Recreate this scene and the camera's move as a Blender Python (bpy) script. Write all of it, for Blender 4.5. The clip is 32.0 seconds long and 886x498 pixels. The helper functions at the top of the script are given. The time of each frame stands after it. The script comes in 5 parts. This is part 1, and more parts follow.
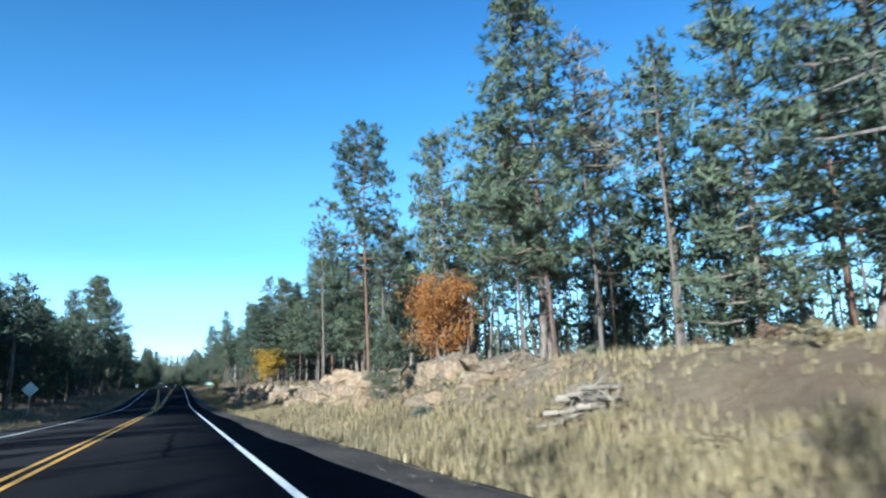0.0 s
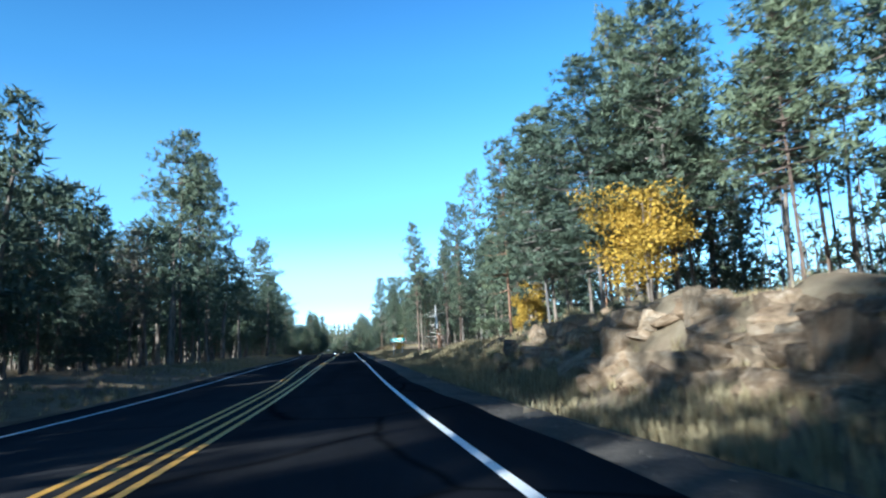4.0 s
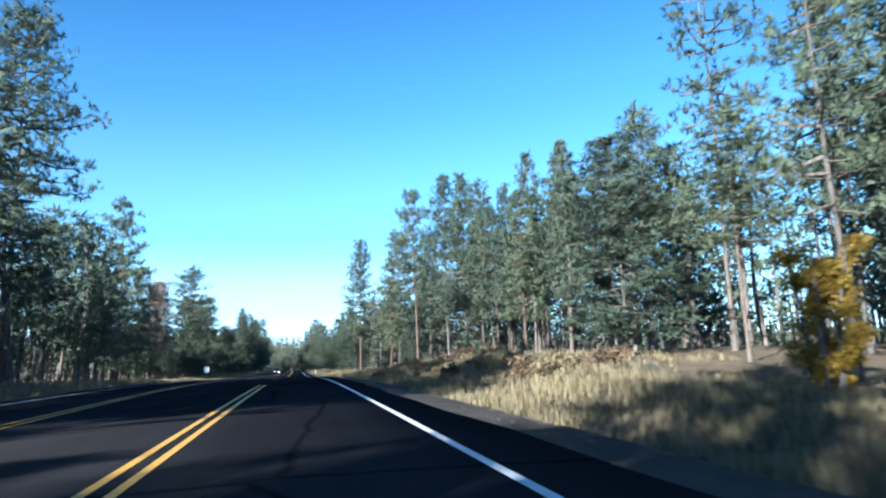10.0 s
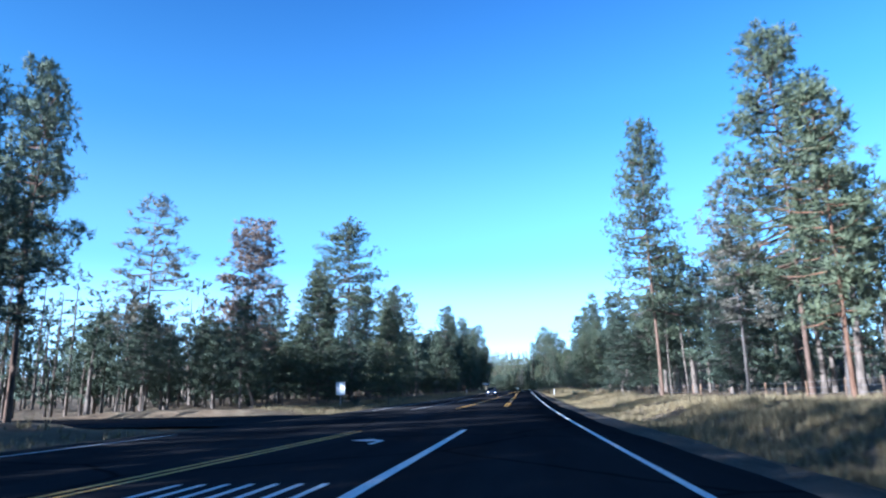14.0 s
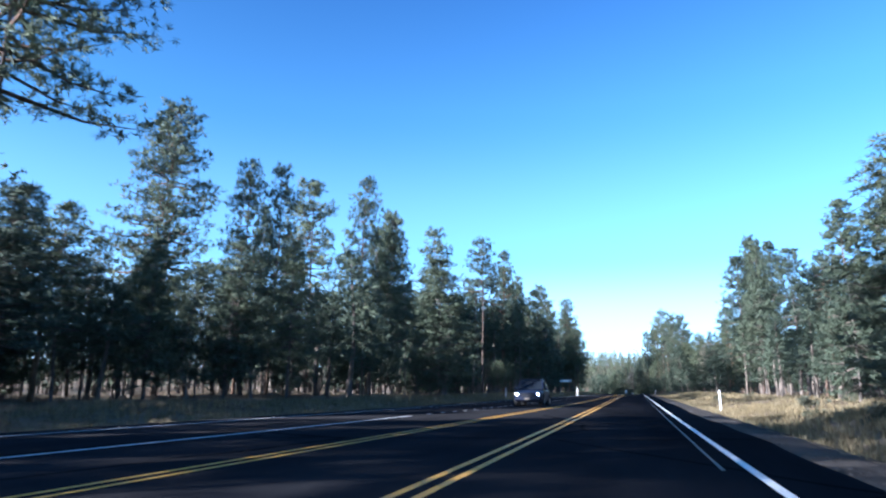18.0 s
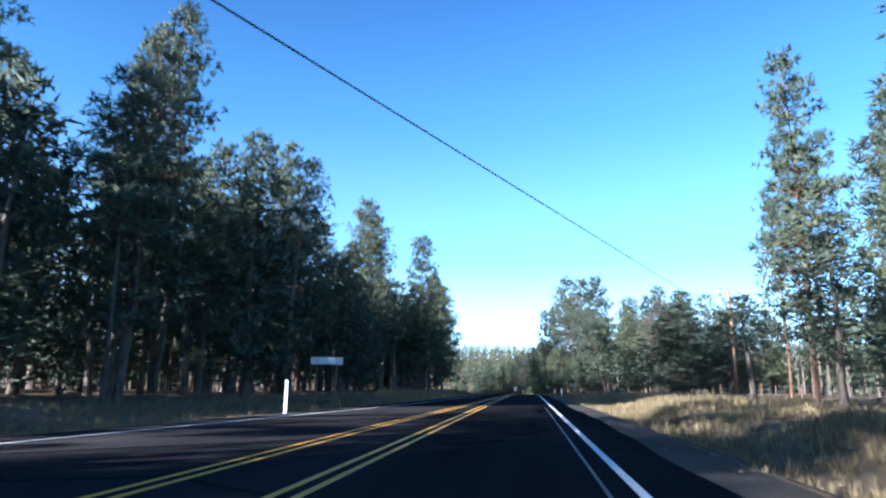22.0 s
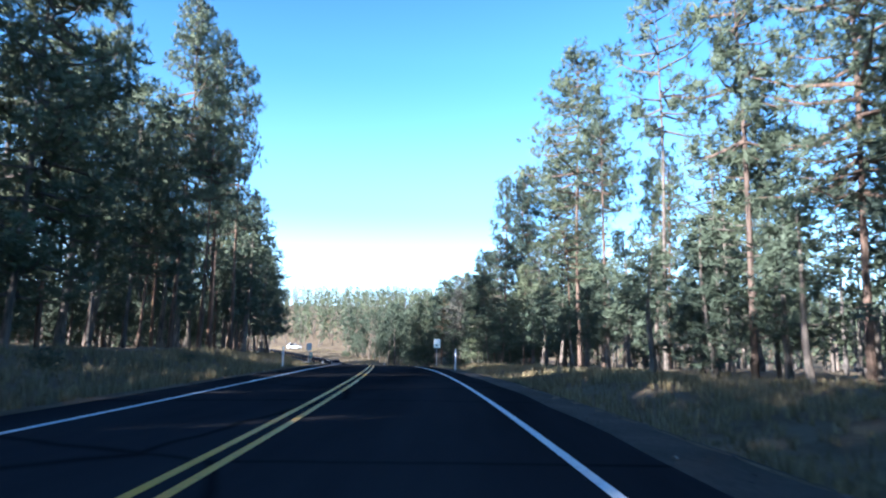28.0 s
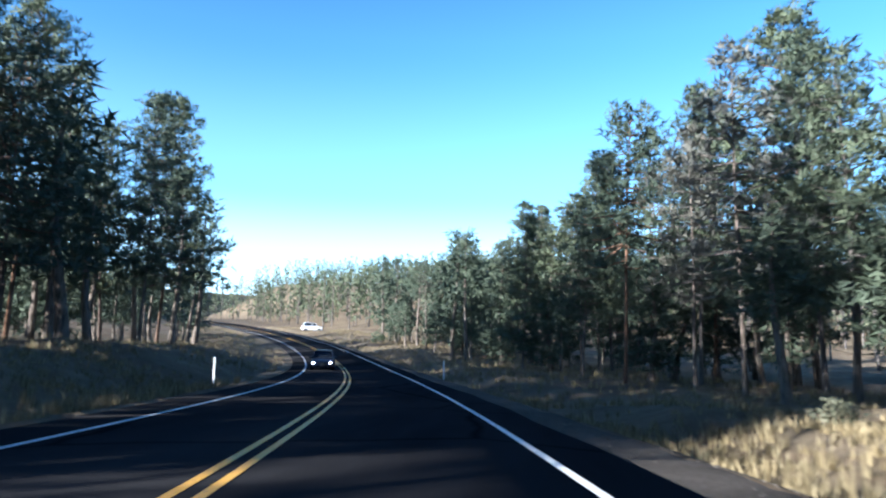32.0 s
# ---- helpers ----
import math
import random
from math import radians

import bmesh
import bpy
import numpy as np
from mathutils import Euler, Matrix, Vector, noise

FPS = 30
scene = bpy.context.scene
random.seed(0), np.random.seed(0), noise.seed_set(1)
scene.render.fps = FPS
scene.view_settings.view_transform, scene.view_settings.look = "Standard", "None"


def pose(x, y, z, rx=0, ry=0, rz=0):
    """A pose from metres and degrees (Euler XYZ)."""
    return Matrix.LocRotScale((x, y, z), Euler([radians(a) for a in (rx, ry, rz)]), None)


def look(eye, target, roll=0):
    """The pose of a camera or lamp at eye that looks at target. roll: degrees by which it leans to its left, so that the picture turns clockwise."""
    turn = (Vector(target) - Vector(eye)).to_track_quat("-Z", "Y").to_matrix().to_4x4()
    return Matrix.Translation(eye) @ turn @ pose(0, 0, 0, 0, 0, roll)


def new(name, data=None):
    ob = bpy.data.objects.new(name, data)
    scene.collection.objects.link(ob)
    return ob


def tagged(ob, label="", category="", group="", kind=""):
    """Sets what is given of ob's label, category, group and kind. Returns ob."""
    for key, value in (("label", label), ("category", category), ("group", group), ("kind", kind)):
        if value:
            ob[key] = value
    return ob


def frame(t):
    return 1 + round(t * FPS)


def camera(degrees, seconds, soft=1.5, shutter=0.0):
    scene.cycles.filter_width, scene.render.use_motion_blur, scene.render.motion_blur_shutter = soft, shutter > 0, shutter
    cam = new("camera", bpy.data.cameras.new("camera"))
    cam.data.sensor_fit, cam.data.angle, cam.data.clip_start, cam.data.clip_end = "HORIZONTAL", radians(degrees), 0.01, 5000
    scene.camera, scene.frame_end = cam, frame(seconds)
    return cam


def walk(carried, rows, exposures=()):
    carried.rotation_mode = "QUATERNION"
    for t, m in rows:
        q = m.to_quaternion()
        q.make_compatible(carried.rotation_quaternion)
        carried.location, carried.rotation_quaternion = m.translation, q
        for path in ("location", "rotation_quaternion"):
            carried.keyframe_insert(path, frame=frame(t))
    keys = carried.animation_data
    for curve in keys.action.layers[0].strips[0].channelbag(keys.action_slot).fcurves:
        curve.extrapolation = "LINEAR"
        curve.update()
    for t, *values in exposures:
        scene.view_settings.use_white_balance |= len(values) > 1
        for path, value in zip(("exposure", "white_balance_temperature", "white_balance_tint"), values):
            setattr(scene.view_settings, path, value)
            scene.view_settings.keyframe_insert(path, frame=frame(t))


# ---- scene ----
cam = camera(68.1, 32.0, soft=2.2, shutter=0.16)
PATH = [
    (0.0, 0.53, 0.00, 2.66, -21.42, 11.72, 1.87),
    (0.5, 0.50, 10.50, 2.58, -19.47, 11.59, 2.71),
    (1.0, 0.48, 21.00, 2.50, -18.00, 11.12, 2.73),
    (1.5, 0.47, 31.50, 2.43, -17.45, 10.72, 2.24),
    (2.0, 0.44, 42.00, 2.36, -16.57, 10.02, 1.89),
    (2.5, 0.47, 52.50, 2.29, -14.75, 10.45, 2.69),
    (3.0, 0.49, 63.00, 2.23, -12.44, 9.40, 2.88),
    (3.5, 0.45, 73.50, 2.18, -10.25, 9.47, 2.67),
    (4.0, 0.43, 84.00, 2.14, -8.06, 9.35, 2.98),
    (4.5, 0.39, 94.50, 2.18, -7.38, 10.20, 2.04),
    (6.5, 0.24, 136.50, 3.04, -12.44, 8.58, 4.07),
    (7.0, 0.21, 147.00, 3.29, -12.81, 9.51, 2.77),
    (7.5, 0.19, 157.50, 3.47, -13.01, 9.57, 2.22),
    (8.0, 0.17, 168.00, 3.65, -12.92, 10.08, 2.33),
    (8.5, 0.16, 178.50, 3.84, -12.70, 11.48, 2.52),
    (9.0, 0.10, 189.00, 4.05, -12.38, 11.68, 2.80),
    (9.5, 0.01, 199.50, 4.29, -12.25, 11.17, 2.40),
    (10.0, -0.14, 210.00, 4.54, -12.35, 10.73, 1.93),
    (10.5, -0.30, 220.50, 4.79, -11.70, 10.15, 1.65),
    (11.0, -0.49, 231.00, 5.06, -10.15, 9.58, 1.45),
    (11.5, -0.59, 241.50, 5.30, -8.97, 8.78, 1.61),
    (12.0, -0.60, 252.00, 5.48, -6.84, 9.03, 1.30),
    (12.5, -0.45, 262.50, 5.60, -5.12, 9.87, 1.52),
    (13.0, -0.30, 273.00, 5.67, -2.61, 10.72, 1.51),
    (13.5, -0.20, 283.50, 5.71, 1.41, 11.81, 1.45),
    (14.0, -0.13, 294.00, 5.73, 6.92, 12.89, 1.24),
    (14.5, -0.06, 304.50, 5.72, 12.13, 13.50, 0.66),
    (16.5, 0.26, 346.50, 5.86, 15.70, 14.21, 0.13),
    (17.0, 0.33, 357.00, 5.96, 15.74, 13.46, -0.10),
    (17.5, 0.37, 367.50, 6.12, 16.10, 13.34, -0.32),
    (18.0, 0.39, 378.00, 6.29, 16.05, 13.01, -0.53),
    (18.5, 0.42, 388.50, 6.47, 15.81, 13.08, -0.54),
    (19.0, 0.43, 399.00, 6.69, 15.67, 13.84, -0.11),
    (19.5, 0.45, 409.50, 6.90, 15.13, 14.31, 0.12),
    (20.0, 0.47, 420.00, 7.13, 14.39, 14.37, 0.65),
    (20.5, 0.51, 430.50, 7.33, 12.57, 13.19, 1.15),
    (21.0, 0.56, 441.00, 7.54, 10.25, 11.72, 0.85),
    (21.5, 0.60, 451.50, 7.73, 8.64, 11.84, 0.14),
    (22.0, 0.63, 462.00, 7.90, 7.34, 12.71, -0.81),
    (22.5, 0.67, 472.50, 8.06, 5.55, 13.19, -1.16),
    (23.0, 0.71, 483.00, 8.22, 4.05, 13.17, -0.91),
    (23.5, 0.70, 493.50, 8.46, 2.31, 11.78, 0.02),
    (24.0, 0.71, 504.00, 8.70, 1.38, 7.41, 1.85),
    (24.5, 0.72, 514.50, 8.85, 1.25, 1.92, 2.16),
    (25.0, 0.70, 525.00, 9.01, 0.22, 1.02, 1.68),
    (25.5, 0.66, 535.50, 9.17, 0.22, 1.59, 1.27),
    (27.5, 0.00, 577.51, 9.66, 1.79, 6.82, -0.36),
    (28.0, -0.51, 588.00, 9.73, 1.64, 8.77, -1.26),
    (28.5, -1.29, 598.48, 9.76, 2.81, 9.13, -1.37),
    (29.0, -2.29, 608.95, 9.79, 4.38, 8.78, -1.28),
    (29.5, -3.27, 619.40, 9.79, 6.35, 8.61, -1.23),
    (30.0, -4.42, 629.83, 9.73, 7.82, 8.64, -1.69),
    (30.5, -5.72, 640.24, 9.59, 7.97, 8.41, -1.65),
    (31.0, -7.14, 650.63, 9.39, 7.43, 8.27, -1.51),
    (31.5, -8.71, 661.02, 9.12, 6.59, 7.84, -1.26),
    (32.0, -10.37, 671.38, 8.75, 6.65, 7.41, -1.20),
]
EXPOSURES = [(0, 1.62, 5150, 2), (4.5, 1.98, 5200, 2), (7, 2.08, 5250, 5), (10.5, 2.02, 5250, 6), (14, 2.0, 4900, 13), (18, 2.12, 5200, 16), (23.5, 2.18, 5400, 15), (24.1, 2.15, 5400, 15), (24.6, 2.6, 5250, 18), (25.4, 2.95, 5200, 20), (26.6, 2.8, 5250, 18), (28, 2.6, 5500, 15), (30, 2.58, 5600, 14), (32, 2.3, 5500, 11)]
walk(cam, [(t, pose(x, y, z, 90 + p, r, w)) for t, x, y, z, w, p, r in PATH],
     exposures=EXPOSURES)

# ---- sky and sun ----
SUN_FROM = Vector((-0.70, -0.71, 0.0)).normalized()
SUN_UP = radians(15.0)
world = bpy.data.worlds.new("sky")
scene.world = world
world.use_nodes = True
wn = world.node_tree
sky = wn.nodes.new("ShaderNodeTexSky")
sky.sky_type = "NISHITA"
sky.sun_disc = False
sky.sun_elevation = SUN_UP
sky.sun_rotation = math.atan2(SUN_FROM.x, SUN_FROM.y)
sky.altitude = 2100
sky.air_density, sky.dust_density, sky.ozone_density = 1.0, 1.2, 2.5
background = wn.nodes["Background"]
background.inputs["Strength"].default_value = 0.08
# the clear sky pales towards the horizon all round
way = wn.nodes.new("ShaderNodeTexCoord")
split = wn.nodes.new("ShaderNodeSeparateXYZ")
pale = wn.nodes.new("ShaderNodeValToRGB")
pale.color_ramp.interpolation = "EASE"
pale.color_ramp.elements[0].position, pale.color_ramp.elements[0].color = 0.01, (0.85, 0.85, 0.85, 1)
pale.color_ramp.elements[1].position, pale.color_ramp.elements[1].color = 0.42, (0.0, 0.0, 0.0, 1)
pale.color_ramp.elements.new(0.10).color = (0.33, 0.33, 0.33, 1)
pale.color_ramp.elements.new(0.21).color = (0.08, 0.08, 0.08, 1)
# overhead, out of view, the sky is dimmed further to deepen the shade below
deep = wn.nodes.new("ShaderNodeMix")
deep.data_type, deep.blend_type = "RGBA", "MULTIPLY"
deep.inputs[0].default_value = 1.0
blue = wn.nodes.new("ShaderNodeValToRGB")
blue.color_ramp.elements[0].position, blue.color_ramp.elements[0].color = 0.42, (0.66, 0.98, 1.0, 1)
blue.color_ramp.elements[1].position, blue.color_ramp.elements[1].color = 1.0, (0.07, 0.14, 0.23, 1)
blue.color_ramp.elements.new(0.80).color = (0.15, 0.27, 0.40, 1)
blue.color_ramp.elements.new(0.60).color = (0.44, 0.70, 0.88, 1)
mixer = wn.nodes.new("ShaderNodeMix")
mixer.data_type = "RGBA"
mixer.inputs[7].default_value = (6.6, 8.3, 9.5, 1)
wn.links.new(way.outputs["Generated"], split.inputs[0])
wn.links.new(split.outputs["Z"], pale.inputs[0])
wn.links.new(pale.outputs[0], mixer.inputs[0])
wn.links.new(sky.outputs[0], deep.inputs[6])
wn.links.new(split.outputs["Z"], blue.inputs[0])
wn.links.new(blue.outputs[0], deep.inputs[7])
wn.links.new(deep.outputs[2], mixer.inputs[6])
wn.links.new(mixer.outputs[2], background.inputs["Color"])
sun = new("sun", bpy.data.lights.new("sun", "SUN"))
sun.data.energy, sun.data.angle, sun.data.color = 5.0, radians(0.55), (1.0, 0.92, 0.80)
sun_way = Vector((SUN_FROM.x * math.cos(SUN_UP), SUN_FROM.y * math.cos(SUN_UP), math.sin(SUN_UP)))
sun.matrix_world = look(sun_way * 100, (0, 0, 0))

# ---- materials ----
def material(name, rough=0.8, metal=0.0, spec=0.3):
    m = bpy.data.materials.new(name)
    m.use_nodes = True
    b = m.node_tree.nodes["Principled BSDF"]
    b.inputs["Roughness"].default_value = rough
    b.inputs["Metallic"].default_value = metal
    b.inputs["Specular IOR Level"].default_value = spec
    return m, m.node_tree, b


def mixed(nt, stops, fac):
    ramp = nt.nodes.new("ShaderNodeValToRGB")
    ramp.color_ramp.elements[0].position, ramp.color_ramp.elements[0].color = stops[0][0], (*stops[0][1], 1)
    ramp.color_ramp.elements[1].position, ramp.color_ramp.elements[1].color = stops[-1][0], (*stops[-1][1], 1)
    for p, c in stops[1:-1]:
        e = ramp.color_ramp.elements.new(p)
        e.color = (*c, 1)
    nt.links.new(fac, ramp.inputs[0])
    return ramp.outputs[0]


def noisy(nt, scale, detail=4, rough=0.6, stretch=None, coord="Object"):
    tc = nt.nodes.new("ShaderNodeTexCoord")
    n = nt.nodes.new("ShaderNodeTexNoise")
    n.inputs["Scale"].default_value, n.inputs["Detail"].default_value = scale, detail
    n.inputs["Roughness"].default_value = rough
    src = tc.outputs[coord]
    if stretch:
        mp = nt.nodes.new("ShaderNodeMapping")
        mp.inputs["Scale"].default_value = stretch
        nt.links.new(src, mp.inputs["Vector"])
        src = mp.outputs[0]
    nt.links.new(src, n.inputs["Vector"])
    return n.outputs["Fac"]


def blend(nt, a, b, fac, how="MIX"):
    mx = nt.nodes.new("ShaderNodeMix")
    mx.data_type, mx.blend_type = "RGBA", how
    for sock, val in ((mx.inputs[6], a), (mx.inputs[7], b), (mx.inputs[0], fac)):
        if isinstance(val, (tuple, float, int)):
            sock.default_value = (*val, 1) if isinstance(val, tuple) else val
        else:
            nt.links.new(val, sock)
    return mx.outputs[2]


def bump(nt, b, height, strength, distance=0.05):
    bp = nt.nodes.new("ShaderNodeBump")
    bp.inputs["Strength"].default_value, bp.inputs["Distance"].default_value = strength, distance
    nt.links.new(height, bp.inputs["Height"])
    nt.links.new(bp.outputs[0], b.inputs["Normal"])


def plain(name, color, rough=0.6, metal=0.0, vary=0.12, scale=6.0):
    m, nt, b = material(name, rough, metal)
    dark = tuple(c * (1 - vary) for c in color)
    light = tuple(min(1, c * (1 + vary)) for c in color)
    nt.links.new(mixed(nt, [(0.3, dark), (0.7, light)], noisy(nt, scale)), b.inputs["Base Color"])
    return m


def make_asphalt():
    m, nt, b = material("asphalt", 0.95, 0, 0.0)
    wide = mixed(nt, [(0.35, (0.026, 0.026, 0.028)), (0.65, (0.050, 0.049, 0.051))], noisy(nt, 0.25, 5, 0.6, (1, 0.12, 1)))
    fine = mixed(nt, [(0.3, (0.55, 0.55, 0.55)), (0.7, (1.0, 1.0, 1.0))], noisy(nt, 60, 2))
    col = blend(nt, wide, fine, 0.6, "MULTIPLY")
    # sealed cracks across and along the lanes
    tc = nt.nodes.new("ShaderNodeTexCoord")
    vo = nt.nodes.new("ShaderNodeTexVoronoi")
    vo.feature = "DISTANCE_TO_EDGE"
    vo.inputs["Scale"].default_value = 0.16
    wob = nt.nodes.new("ShaderNodeMixRGB")
    wob.inputs[0].default_value = 0.25
    nn = nt.nodes.new("ShaderNodeTexNoise")
    nn.inputs["Scale"].default_value = 0.6
    nt.links.new(tc.outputs["Object"], wob.inputs[1])
    nt.links.new(nn.outputs["Color"], wob.inputs[2])
    nt.links.new(tc.outputs["Object"], nn.inputs["Vector"])
    nt.links.new(wob.outputs[0], vo.inputs["Vector"])
    crack = mixed(nt, [(0.0, (0.45, 0.45, 0.45)), (0.012, (1, 1, 1))], vo.outputs["Distance"])
    nt.links.new(blend(nt, col, crack, 1.0, "MULTIPLY"), b.inputs["Base Color"])
    bump(nt, b, noisy(nt, 90, 2), 0.35, 0.01)
    return m


def make_paint(name, color):
    m, nt, b = material(name, 0.6, 0, 0.3)
    worn = mixed(nt, [(0.36, (0.07, 0.07, 0.07)), (0.46, color)], noisy(nt, 9, 6, 0.75))
    nt.links.new(blend(nt, color, worn, 0.45), b.inputs["Base Color"])
    return m


def make_ground():
    m, nt, b = material("ground", 0.95, 0, 0.1)
    straw = mixed(nt, [(0.25, (0.109, 0.083, 0.053)), (0.5, (0.195, 0.153, 0.100)), (0.75, (0.271, 0.224, 0.153))], noisy(nt, 0.9, 8, 0.7))
    litter = mixed(nt, [(0.3, (0.066, 0.048, 0.032)), (0.7, (0.165, 0.122, 0.079))], noisy(nt, 3.0, 6, 0.7))
    patch = mixed(nt, [(0.50, (0, 0, 0)), (0.66, (1, 1, 1))], noisy(nt, 0.09, 4, 0.6))
    soil = mixed(nt, [(0.3, (0.115, 0.072, 0.046)), (0.7, (0.235, 0.160, 0.105))], noisy(nt, 1.7, 7, 0.75))
    bare = mixed(nt, [(0.46, (0, 0, 0)), (0.58, (1, 1, 1))], noisy(nt, 0.33, 6, 0.65))
    col = blend(nt, blend(nt, straw, litter, patch), soil, blend(nt, (0.0, 0.0, 0.0), bare, 0.4))
    nt.links.new(col, b.inputs["Base Color"])
    bump(nt, b, noisy(nt, 5, 8, 0.75), 0.9, 0.15)
    return m


def make_gravel():
    m, nt, b = material("gravel", 0.95, 0, 0.1)
    a = mixed(nt, [(0.3, (0.05, 0.043, 0.036)), (0.7, (0.14, 0.122, 0.104))], noisy(nt, 14, 6, 0.8))
    c = mixed(nt, [(0.4, (0.6, 0.6, 0.6)), (0.6, (1.0, 1.0, 1.0))], noisy(nt, 0.5, 4))
    nt.links.new(blend(nt, a, c, 0.8, "MULTIPLY"), b.inputs["Base Color"])
    bump(nt, b, noisy(nt, 25, 5, 0.8), 0.7, 0.04)
    return m


def make_rock():
    m, nt, b = material("limestone", 0.9, 0, 0.15)
    big = mixed(nt, [(0.3, (0.13, 0.098, 0.066)), (0.5, (0.25, 0.19, 0.13)), (0.62, (0.31, 0.26, 0.20)), (0.78, (0.40, 0.345, 0.27))], noisy(nt, 1.2, 8, 0.7))
    oi = nt.nodes.new("ShaderNodeObjectInfo")
    tone = mixed(nt, [(0, (0.62, 0.66, 0.70)), (0.35, (0.95, 0.93, 0.90)), (0.7, (1.02, 0.94, 0.86)), (1, (1.1, 1.06, 1.0))], oi.outputs["Random"])
    big = blend(nt, big, tone, 1.0, "MULTIPLY")
    stain = mixed(nt, [(0.5, (1, 1, 1)), (0.62, (0.5, 0.46, 0.42))], noisy(nt, 0.9, 6, 0.65, (1.6, 1.6, .7)))
    lichen = mixed(nt, [(0.62, (1, 1, 1)), (0.70, (0.62, 0.66, 0.58))], noisy(nt, 7, 4, 0.6))
    col = blend(nt, blend(nt, big, stain, 0.8, "MULTIPLY"), lichen, 0.7, "MULTIPLY")
    nt.links.new(col, b.inputs["Base Color"])
    bump(nt, b, noisy(nt, 4, 8, 0.75), 0.9, 0.15)
    return m


def make_bark(name, dark, light, scale=1.0):
    m, nt, b = material(name, 0.9, 0, 0.1)
    plates = noisy(nt, 5 * scale, 5, 0.65, (1, 1, 0.22))
    col = mixed(nt, [(0.35, dark), (0.55, light)], plates)
    oi = nt.nodes.new("ShaderNodeObjectInfo")
    tone = mixed(nt, [(0, (0.72, 0.74, 0.78)), (1, (1.1, 1.0, 0.92))], oi.outputs["Random"])
    nt.links.new(blend(nt, col, tone, 1.0, "MULTIPLY"), b.inputs["Base Color"])
    bump(nt, b, plates, 0.8, 0.08)
    return m


def make_leaf(name, low, high, trans=0.12, spread=0.35):
    """Foliage: tone varies by tree, by clump and by blade."""
    m, nt, b = material(name, 0.65, 0, 0.2)
    geo = nt.nodes.new("ShaderNodeNewGeometry")
    col = mixed(nt, [(0.0, low), (1.0, high)], geo.outputs["Random Per Island"])
    oi = nt.nodes.new("ShaderNodeObjectInfo")
    tone = mixed(nt, [(0, (1 - spread, 1 - spread * 0.8, 1 - spread * 0.5)), (1, (1 + spread * 0.5, 1 + spread * 0.35, 1))], oi.outputs["Random"])
    col = blend(nt, col, tone, 1.0, "MULTIPLY")
    cl = mixed(nt, [(0.35, (0.78, 0.80, 0.82)), (0.65, (1.12, 1.09, 1.0))], noisy(nt, 0.5, 3))
    col = blend(nt, col, cl, 1.0, "MULTIPLY")
    nt.links.new(col, b.inputs["Base Color"])
    tr = nt.nodes.new("ShaderNodeBsdfTranslucent")
    nt.links.new(col, tr.inputs["Color"])
    mix = nt.nodes.new("ShaderNodeMixShader")
    mix.inputs[0].default_value = trans
    nt.links.new(b.outputs[0], mix.inputs[1])
    nt.links.new(tr.outputs[0], mix.inputs[2])
    nt.links.new(mix.outputs[0], nt.nodes["Material Output"].inputs["Surface"])
    return m


ASPHALT = make_asphalt()
WHITE_LINE = make_paint("white_road_paint", (0.78, 0.78, 0.76))
YELLOW_LINE = make_paint("yellow_road_paint", (0.78, 0.41, 0.05))
OLD_LINE = make_paint("scraped_line", (0.038, 0.038, 0.039))
GROUND = make_ground()
GRAVEL = make_gravel()
ROCK = make_rock()
STONES = make_leaf("loose_stone", (0.05, 0.044, 0.039), (0.17, 0.15, 0.13), 0.0, 0.1)
BARK = make_bark("pine_bark", (0.038, 0.028, 0.024), (0.143, 0.105, 0.083))
BARK_GREY = make_bark("grey_bark", (0.049, 0.044, 0.039), (0.165, 0.146, 0.128))
BARK_RED = make_bark("orange_bark", (0.072, 0.040, 0.026), (0.184, 0.116, 0.080))
NEEDLES = make_leaf("pine_needles", (0.064, 0.084, 0.055), (0.106, 0.130, 0.089))
NEEDLES_GREY = make_leaf("grey_needles", (0.075, 0.076, 0.062), (0.19, 0.178, 0.15))
NEEDLES_RUST = make_leaf("browned_needles", (0.16, 0.11, 0.085), (0.34, 0.25, 0.20))
LEAF_ORANGE = make_leaf("orange_leaves", (0.189, 0.066, 0.021), (0.434, 0.210, 0.063), 0.35, 0.1)
LEAF_YELLOW = make_leaf("yellow_leaves", (0.238, 0.144, 0.018), (0.490, 0.331, 0.058), 0.35, 0.1)
STRAW = make_leaf("dry_grass", (0.129, 0.099, 0.051), (0.326, 0.269, 0.163), 0.25, 0.05)
BRUSH = make_leaf("brown_brush", (0.091, 0.059, 0.038), (0.210, 0.140, 0.087), 0.2, 0.2)
SAGE = make_leaf("sage_brush", (0.070, 0.077, 0.052), (0.168, 0.168, 0.115), 0.2, 0.2)
DEADWOOD = plain("bleached_wood", (0.55, 0.52, 0.47), 0.8, 0, 0.3, 3)
LOGWOOD = plain("grey_dead_wood", (0.21, 0.175, 0.135), 0.9, 0, 0.35, 5)
SIGN_GREEN = plain("green_sign_sheeting", (0.0, 0.23, 0.20), 0.4, 0, 0.06)
SIGN_WHITE = plain("white_sign_sheeting", (0.82, 0.83, 0.82), 0.4, 0, 0.05)
# near-black base colour that holds the shade lying on the first guide sign
SIGN_SHADED = plain("dark_brown_sign", (0.05, 0.042, 0.04), 0.6, 0, 0.1)
SIGN_BACK = plain("bare_aluminium", (0.42, 0.44, 0.46), 0.45, 0.7, 0.1)
STEEL = plain("galvanised_steel", (0.34, 0.35, 0.36), 0.5, 0.6, 0.15)
BLACK = plain("black_print", (0.03, 0.03, 0.03), 0.6)
